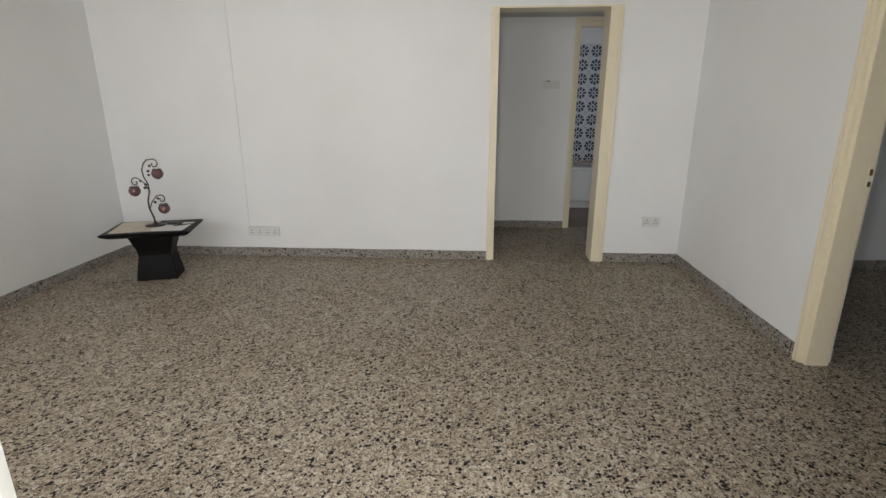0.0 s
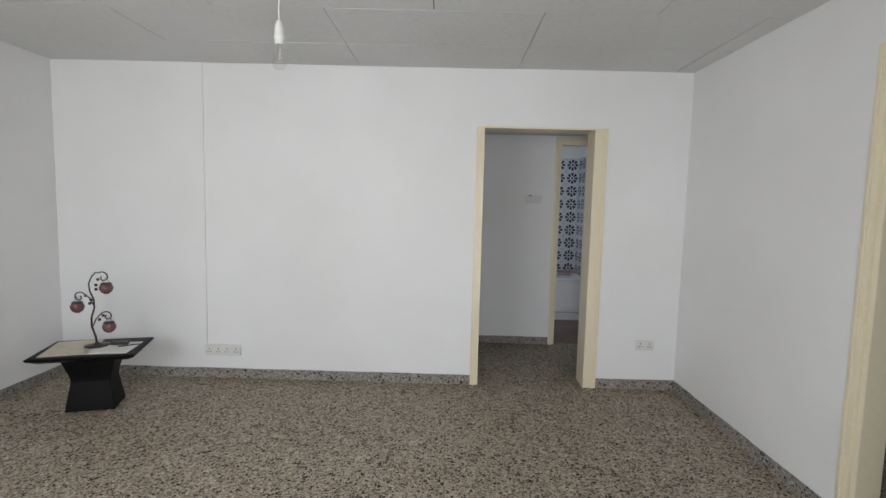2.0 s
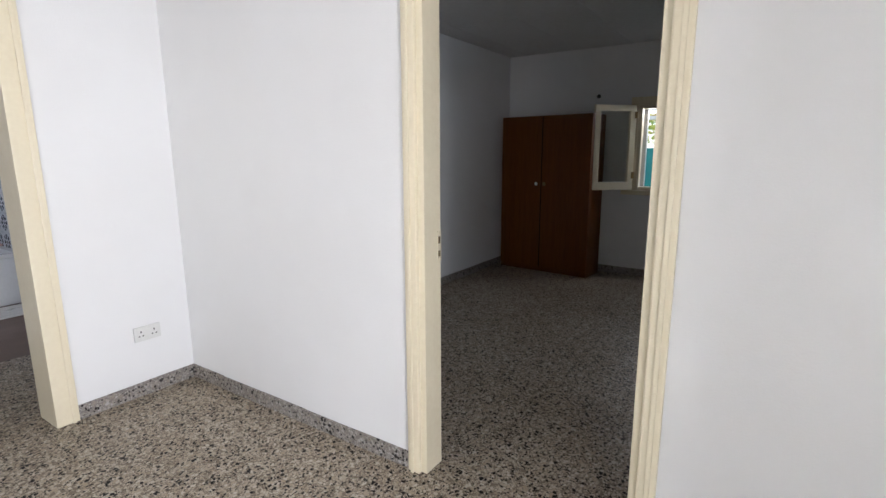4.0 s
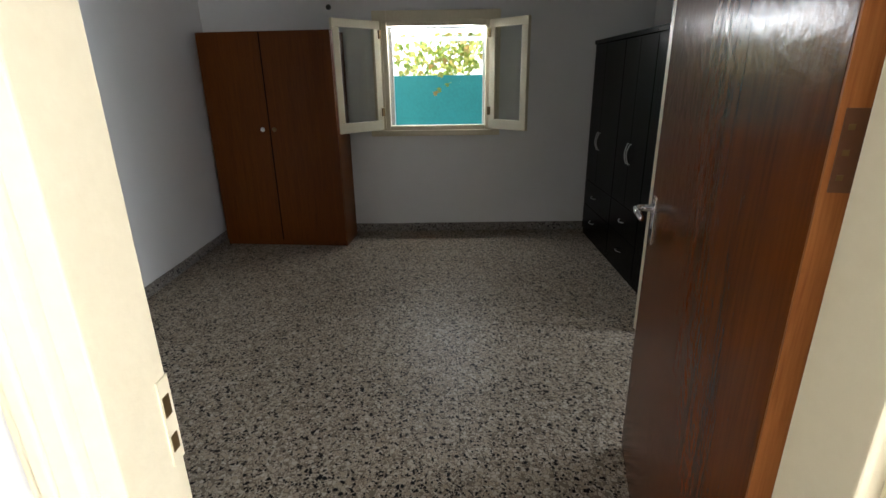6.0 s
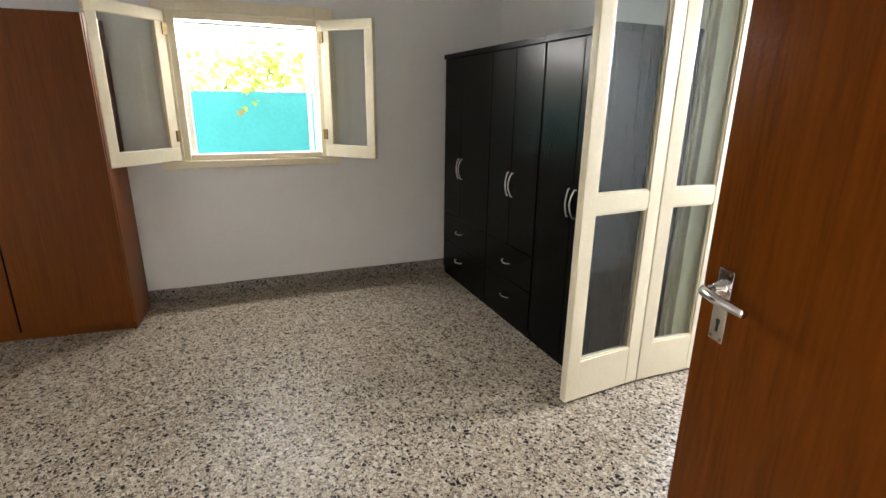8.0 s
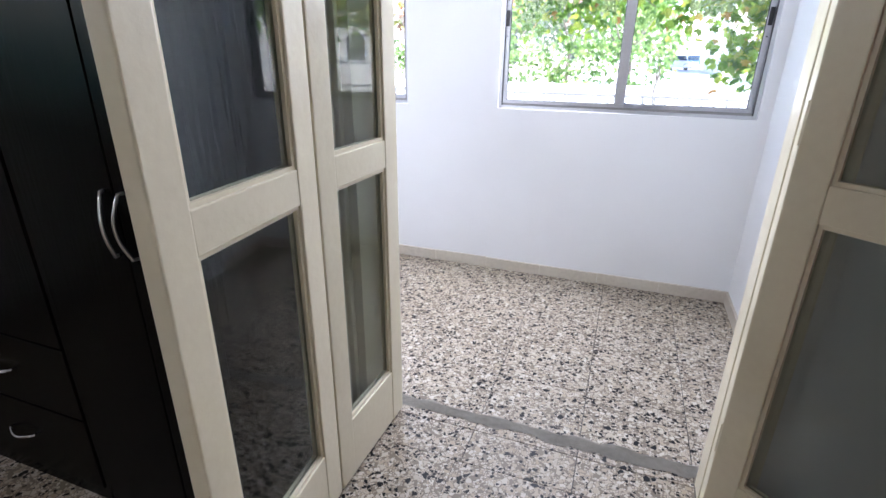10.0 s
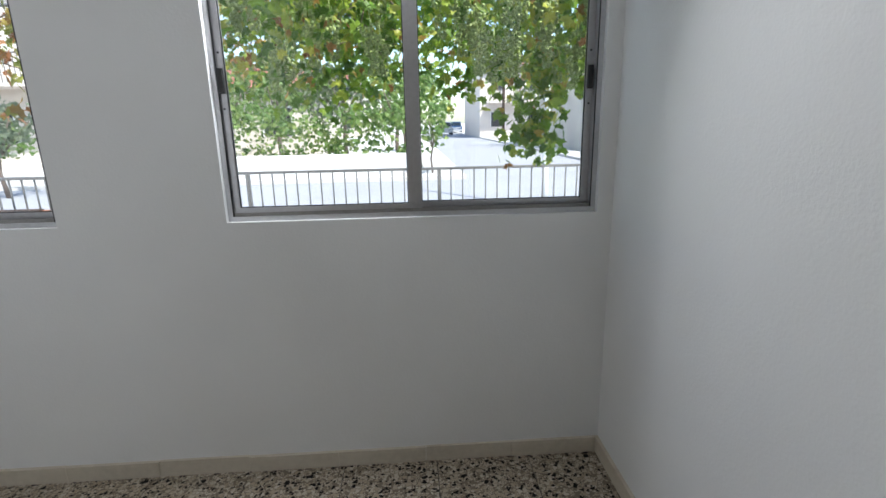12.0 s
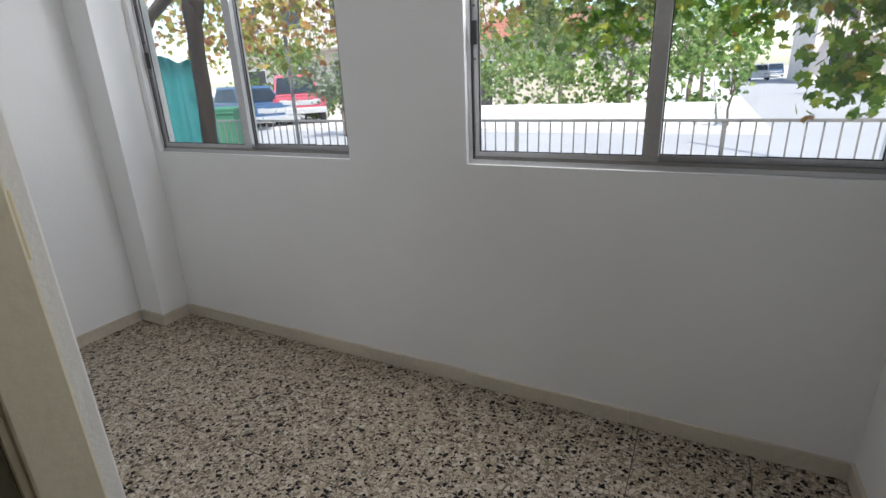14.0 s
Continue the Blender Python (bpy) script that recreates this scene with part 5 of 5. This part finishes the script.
def house(x0, x1, y0, y1, floors, mat, roof, label):
    h = GZ + 3.0 * floors
    b = thing("house", label, "house")
    part("wall", boxes((x0, x1, y0, y1, GZ, h)), mat, b)
    if roof:
        bm = bmesh.new()
        v = [bm.verts.new(p) for p in ((x0 - 0.5, y0 - 0.5, h), (x1 + 0.5, y0 - 0.5, h), (x1 + 0.5, y1 + 0.6, h), (x0 - 0.5, y1 + 0.6, h), (x0 + 1.5, (y0 + y1) / 2, h + 1.5), (x1 - 1.5, (y0 + y1) / 2, h + 1.5))]
        for f in ((0, 1, 5, 4), (1, 2, 5), (2, 3, 4, 5), (3, 0, 4), (3, 2, 1, 0)):
            bm.faces.new([v[i] for i in f])
        part("roof", bm, ROOFT, b)
    else:
        part("parapet", boxes((x0 - 0.15, x1 + 0.15, y0 - 0.15, y1 + 0.15, h, h + 0.3)), mat, b)
    n = max(2, int((x1 - x0) / 2.6))
    for f in range(floors):
        for k in range(n):
            cx = x0 + (k + 0.5) * (x1 - x0) / n
            z = GZ + 3.0 * f
            door = f == 0 and k == n // 2
            z0, z1, hw = (z, z + 2.1, 0.5) if door else (z + 0.95, z + 2.15, 0.6)
            wd = part("door" if door else "window", boxes((cx - hw, cx + hw, y1 - 0.02, y1 + 0.03, z0, z1)), DARKW, b)
            part("frame", boxes((cx - hw - 0.07, cx - hw, y1, y1 + 0.06, z0, z1), (cx + hw, cx + hw + 0.07, y1, y1 + 0.06, z0, z1), (cx - hw - 0.07, cx + hw + 0.07, y1, y1 + 0.06, z1, z1 + 0.07)), WHITEP, wd)
        if f > 0:
            bal = part("balcony", boxes((x0 + 0.6, x1 - 0.6, y1, y1 + 1.3, GZ + 3.0 * f - 0.12, GZ + 3.0 * f)), mat, b)
            xs = x0 + 0.65
            dims = [(x0 + 0.6, x1 - 0.6, y1 + 1.24, y1 + 1.28, GZ + 3.0 * f + 0.95, GZ + 3.0 * f + 1.0)]
            while xs < x1 - 0.6:
                dims.append((xs, xs + 0.025, y1 + 1.25, y1 + 1.275, GZ + 3.0 * f, GZ + 3.0 * f + 0.95))
                xs += 0.16
            part("balustrade", boxes(*dims), IRONW, bal)
    return b


house(12.5, 24.0, -33.0, -24.0, 2, PINKH, False, "pale two-storey house with a balcony across the street")
house(5.5, 13.0, -36.0, -27.0, 1, CREAMH, True, "low house with a red tiled roof and dark porch")
house(-16.0, -6.0, -34.0, -25.0, 1, CREAMH, False, "low cream house along the side road")
house(-14.0, -4.5, -60.0, -48.0, 2, PINKH, True, "distant two-storey house with a red roof")
house(6.5, 16.0, -75.0, -60.0, 2, CREAMH, True, "distant cream house at the end of the road")
yard = thing("garden_wall", "low beige garden wall beside the side road", "wall")
part("wall", boxes((-13.0, -5.7, -19.2, -19.0, GZ, GZ + 1.05), bevel=0.01), CREAMH, yard)
part("coping", boxes((-13.05, -5.65, -19.25, -18.95, GZ + 1.051, GZ + 1.1), bevel=0.01), KERB, yard)
yard = thing("garden_wall", "low white garden wall across the street", "wall")
part("wall", boxes((1.3, 12.0, -19.1, -18.95, GZ, GZ + 0.55), bevel=0.01), WHITEP, yard)

pole = thing("street_pole", "white painted steel pole beyond the railing", "pole", pose(-0.6, -12.0, GZ))
bm = bmesh.new()
tube(bm, [(0, 0, 0), (0, 0, 0.5), (0, 0, 5.5)], [0.06, 0.05, 0.04], 12)
part("shaft", bm, WHITEP, pole, smooth=True)
part("foot_plate", boxes((-0.12, 0.12, -0.12, 0.12, 0.0, 0.02)), IRONW, pole)
pole2 = thing("utility_pole", "brown wooden utility pole along the street", "pole", pose(-6.0, -45.0, GZ))
bm = bmesh.new()
tube(bm, [(0, 0, 0), (0, 0, 7.5)], [0.13, 0.09], 10)
part("shaft", bm, BARK, pole2, smooth=True)
part("cross_arm", boxes((-0.7, 0.7, -0.05, 0.05, 6.9, 7.0)), BARK, pole2)


def car(x, y, rz, paint, label, kind="car"):
    """A vehicle with its length along local y, nose at -y."""
    c = thing(kind, label, "car", pose(x, y, GZ + 0.012, 0, 0, rz))
    L, W = (2.35, 0.88) if kind == "pickup_truck" else (2.0, 0.82)
    zb, zh, zr = (0.45, 1.05, 1.75) if kind == "pickup_truck" else (0.25, 0.85, 1.42)
    bm = bmesh.new()
    bm_box(bm, -W, W, -L, L, zb, zh)
    bmesh.ops.bevel(bm, geom=bm.edges[:], offset=0.09, segments=3, affect="EDGES")
    part("body", bm, paint, c, smooth=False)
    y0, y1 = (-L * 0.42, L * 0.22) if kind == "pickup_truck" else (-L * 0.45, L * 0.8)
    bm = bmesh.new()
    v = [bm.verts.new(p) for p in ((-W * 0.93, y0, zh - 0.02), (W * 0.93, y0, zh - 0.02), (W * 0.93, y1, zh - 0.02), (-W * 0.93, y1, zh - 0.02), (-W * 0.76, y0 + 0.55, zr), (W * 0.76, y0 + 0.55, zr), (W * 0.76, y1 - 0.25, zr), (-W * 0.76, y1 - 0.25, zr))]
    for f in ((4, 5, 6, 7), (0, 1, 5, 4), (1, 2, 6, 5), (2, 3, 7, 6), (3, 0, 4, 7)):
        bm.faces.new([v[i] for i in f])
    cab = part("cabin", bm, paint, c)
    bm = bmesh.new()
    v = [bm.verts.new(p) for p in ((-W * 0.84, y0 + 0.02, zh + 0.06), (W * 0.84, y0 + 0.02, zh + 0.06), (W * 0.71, y0 + 0.46, zr - 0.09), (-W * 0.71, y0 + 0.46, zr - 0.09))]
    bm.faces.new(v)
    bmesh.ops.solidify(bm, geom=bm.faces[:], thickness=0.03)
    part("windscreen", bm, GLASSD, cab)
    for s in (-1, 1):
        bm = bmesh.new()
        v = [bm.verts.new(p) for p in ((s * W * 0.935, y0 + 0.25, zh + 0.05), (s * W * 0.935, y1 - 0.12, zh + 0.05), (s * W * 0.79, y1 - 0.3, zr - 0.08), (s * W * 0.79, y0 + 0.6, zr - 0.08))]
        bm.faces.new(v)
        bmesh.ops.solidify(bm, geom=bm.faces[:], thickness=0.02)
        part("side_window", bm, GLASSD, cab)
        part("headlight", boxes((s * W * 0.62 - 0.13, s * W * 0.62 + 0.13, -L - 0.02, -L + 0.05, zh - 0.3, zh - 0.14), bevel=0.02), SILVER, c)
        for yy in (-L * 0.63, L * 0.6):
            bm = bmesh.new()
            tube(bm, [(s * (W - 0.2), yy, zb * 0.78), (s * (W + 0.01), yy, zb * 0.78)], zb * 0.78, 18)
            wh = part("wheel", bm, RUBBER, c)
            bm = bmesh.new()
            tube(bm, [(s * (W + 0.011), yy, zb * 0.78), (s * (W + 0.02), yy, zb * 0.78)], zb * 0.45, 14)
            part("rim", bm, SILVER, wh)
    part("grille", boxes((-0.42, 0.42, -L - 0.015, -L + 0.04, zh - 0.32, zh - 0.16), bevel=0.01), SILVER, c)
    part("bumper", boxes((-W - 0.01, W + 0.01, -L - 0.1, -L + 0.1, zb, zb + 0.2), bevel=0.04), SILVER, c)
    return c


car(15.6, -19.1, 226, REDCAR, "dark red pickup truck parked across the street", "pickup_truck")
car(16.2, -17.4, 250, BLUECAR, "dark blue car parked beyond the railing")
car(-2.4, -62.0, 180, SILVER, "small grey car far down the side road")
car(-4.6, -72.0, 175, BLUECAR, "dark car parked far along the side road")
bin_ = thing("wheelie_bin", "green plastic wheelie bin standing by the railing", "bin", pose(8.75, -10.05, GZ + 0.1, 0, 0, 20))
bm = bmesh.new()
rings = [[bm.verts.new((sx * a, sy * b, z)) for sx, sy in ((-1, -1), (1, -1), (1, 1), (-1, 1))] for a, b, z in ((0.22, 0.26, 0.05), (0.29, 0.35, 0.9), (0.31, 0.37, 0.91), (0.31, 0.37, 0.95))]
for a, b in zip(rings, rings[1:]):
    for k in range(4):
        bm.faces.new((a[k], a[(k + 1) % 4], b[(k + 1) % 4], b[k]))
bm.faces.new(rings[0])
bm.faces.new(rings[-1])
part("body", bm, BIN, bin_)
part("lid", boxes((-0.32, 0.32, -0.39, 0.37, 0.951, 1.0), bevel=0.015), BIN, bin_)
for s in (-1, 1):
    bm = bmesh.new()
    tube(bm, [(s * 0.2, 0.27, 0.1), (s * 0.27, 0.27, 0.1)], 0.1, 14)
    part("wheel", bm, RUBBER, bin_)
for k, (x, label) in enumerate(((5.7, "terracotta trough standing by the railing"), (6.5, "weathered terracotta trough by the railing"))):
    tr = thing("planter", label, "planter", pose(x, -9.12, GZ, 0, 0, 4 * k))
    part("trough", boxes((-0.36, 0.36, -0.14, 0.14, 0.0, 0.62), bevel=0.02), CLAY, tr)
    part("soil", boxes((-0.32, 0.32, -0.1, 0.1, 0.6205, 0.635)), BARK, tr)
net = thing("shade_net", "turquoise shade net hung on a white pole", "net", pose(7.95, -8.5, GZ, 0, 0, 24))
bm = bmesh.new()
cols = []
for k in range(25):
    x = -0.55 + 1.1 * k / 24
    cols.append([bm.verts.new((x, 0.05 * math.sin(k * 1.1) + 0.02 * math.sin(k * 2.7 + j), 0.05 + 1.75 * j / 6 + 0.05 * math.sin(k * 0.6) * (j == 6))) for j in range(7)])
for a, b in zip(cols, cols[1:]):
    for j in range(6):
        bm.faces.new((a[j], b[j], b[j + 1], a[j + 1]))
bmesh.ops.solidify(bm, geom=bm.faces[:], thickness=0.004)
part("cloth", bm, NET, net, smooth=True)
bm = bmesh.new()
tube(bm, [(0.1, -0.09, 0.0), (0.1, -0.09, 2.3)], 0.03, 10)
part("pole", bm, WHITEP, net)

# yard behind the bedroom window
struct("boundary_wall", boxes((6.55, 6.75, -6.9, 6.0, GZ, 1.44)), TURQ, "turquoise painted boundary wall behind the bedroom", "wall")
AWNING_DROP = -0.211  # fall of the sheet towards the yard, set to fit the camera's view
aw = thing("awning", "white corrugated sheet awning on a thin white post", "awning")
bm = bmesh.new()
pts = []
for k in range(161):
    y = -4.2 + 4.4 * k / 160
    z = 2.13 + 0.014 * math.sin(k * 2 * math.pi / 5)
    pts.append((bm.verts.new((BX1 + 0.21, y, z)), bm.verts.new((6.45, y, z + 0.02 + AWNING_DROP))))
for a, b in zip(pts, pts[1:]):
    bm.faces.new((a[0], b[0], b[1], a[1]))
bmesh.ops.solidify(bm, geom=bm.faces[:], thickness=0.004)
part("sheet", bm, SHEET, aw)
part("beam", boxes((6.36, 6.42, -4.2, 0.2, 2.06 + AWNING_DROP, 2.112 + AWNING_DROP), (BX1 + 0.22, BX1 + 0.27, -4.2, 0.2, 2.05, 2.11)), WHITEP, aw)
for y in (-2.78, 0.1):
    bm = bmesh.new()
    tube(bm, [(6.39, y, GZ), (6.39, y, 2.06 + AWNING_DROP)], 0.022, 10)
    part("post", bm, WHITEP, aw)
cl = []
for k in range(60):
    cl.append((6.95 + rnd.uniform(-0.25, 0.4), rnd.uniform(-4.6, 0.6), rnd.uniform(1.5, 2.3), 0.15, 0.18, 0.16, 42))
for y in (-2.55, -1.75, -2.2, -2.75):
    cl.append((6.52, y, 1.56, 0.03, 0.07, 0.07, 7))
leaf_cloud("hedge", "yellow-green creeper growing over the turquoise wall", cl, CREEPER, (0.045, 0.075), "creeper")


# ---- floors: terrazzo tiles laid with fine joints ----
def tiled_floor(name, x0, x1, y0, y1, ax, ay, p, label, g=0.0009):
    bm = boxes((x0, x1, y0, y1, -0.15, -0.004))
    base = struct(name, bm, GROUT, label, "floor")
    cache = {}
    rnd = random.Random(name)
    i0, i1 = math.floor((x0 - ax) / p), math.ceil((x1 - ax) / p)
    j0, j1 = math.floor((y0 - ay) / p), math.ceil((y1 - ay) / p)
    for i in range(i0, i1):
        for j in range(j0, j1):
            a, b = max(x0, ax + i * p), min(x1, ax + (i + 1) * p)
            c, d = max(y0, ay + j * p), min(y1, ay + (j + 1) * p)
            if b - a < 0.01 or d - c < 0.01:
                continue
            key = (round(b - a, 4), round(d - c, 4))
            if key not in cache:
                cache[key] = mesh_of(boxes((-key[0] / 2 + g, key[0] / 2 - g, -key[1] / 2 + g, key[1] / 2 - g, -0.02, 0.0)), "tile", FLOOR)
            t = new("tile", cache[key])
            t.parent = base
            t.location = ((a + b) / 2, (c + d) / 2, rnd.uniform(-0.0006, 0.0))
    return base


P = 0.352
tiled_floor("floor_living", X0, X1, YS - 0.4, 0.0, -5.03, -3.9, P, "polished brown-grey terrazzo tiles with black and white chips")
tiled_floor("floor_bedroom", X1, BX1, BY0, BY1, 0.15, -3.99, P, "polished terrazzo tiles of the bedroom")
tiled_floor("floor_sunroom", SX0, SX1, SY0, BY0, 1.893, -5.2, P, "terrazzo tiles with open joints in the sun room", 0.0017)
tiled_floor("floor_corridor", -3.2, 1.0, 0.0, 1.3, -5.03, 0.0, P, "terrazzo tiles of the corridor")
struct("floor_bathroom", boxes((-1.7, 0.07, 1.3, 3.62, -0.15, -0.001)), BATHFLOOR, "dark brown bathroom floor", "floor")

MORTAR = worn("grey_mortar", (0.34, 0.31, 0.26), (0.20, 0.18, 0.15), 0.9, fine=50, coarse=9, bump=0.5)
bm = bmesh.new()
rn = random.Random(3)
xs = [1.17 + 1.05 * k / 24 for k in range(25)]
lo = [bm.verts.new((x, SY1 - 0.035 + rn.uniform(-0.012, 0.012), 0.0012)) for x in xs]
hi = [bm.verts.new((x, SY1 + 0.018 + rn.uniform(-0.012, 0.012), 0.0015)) for x in xs]
for k in range(24):
    bm.faces.new((lo[k], lo[k + 1], hi[k + 1], hi[k]))
bmesh.ops.solidify(bm, geom=bm.faces[:], thickness=0.004)
struct("threshold", bm, MORTAR, "rough grey mortar strip across the sun room threshold", "threshold")
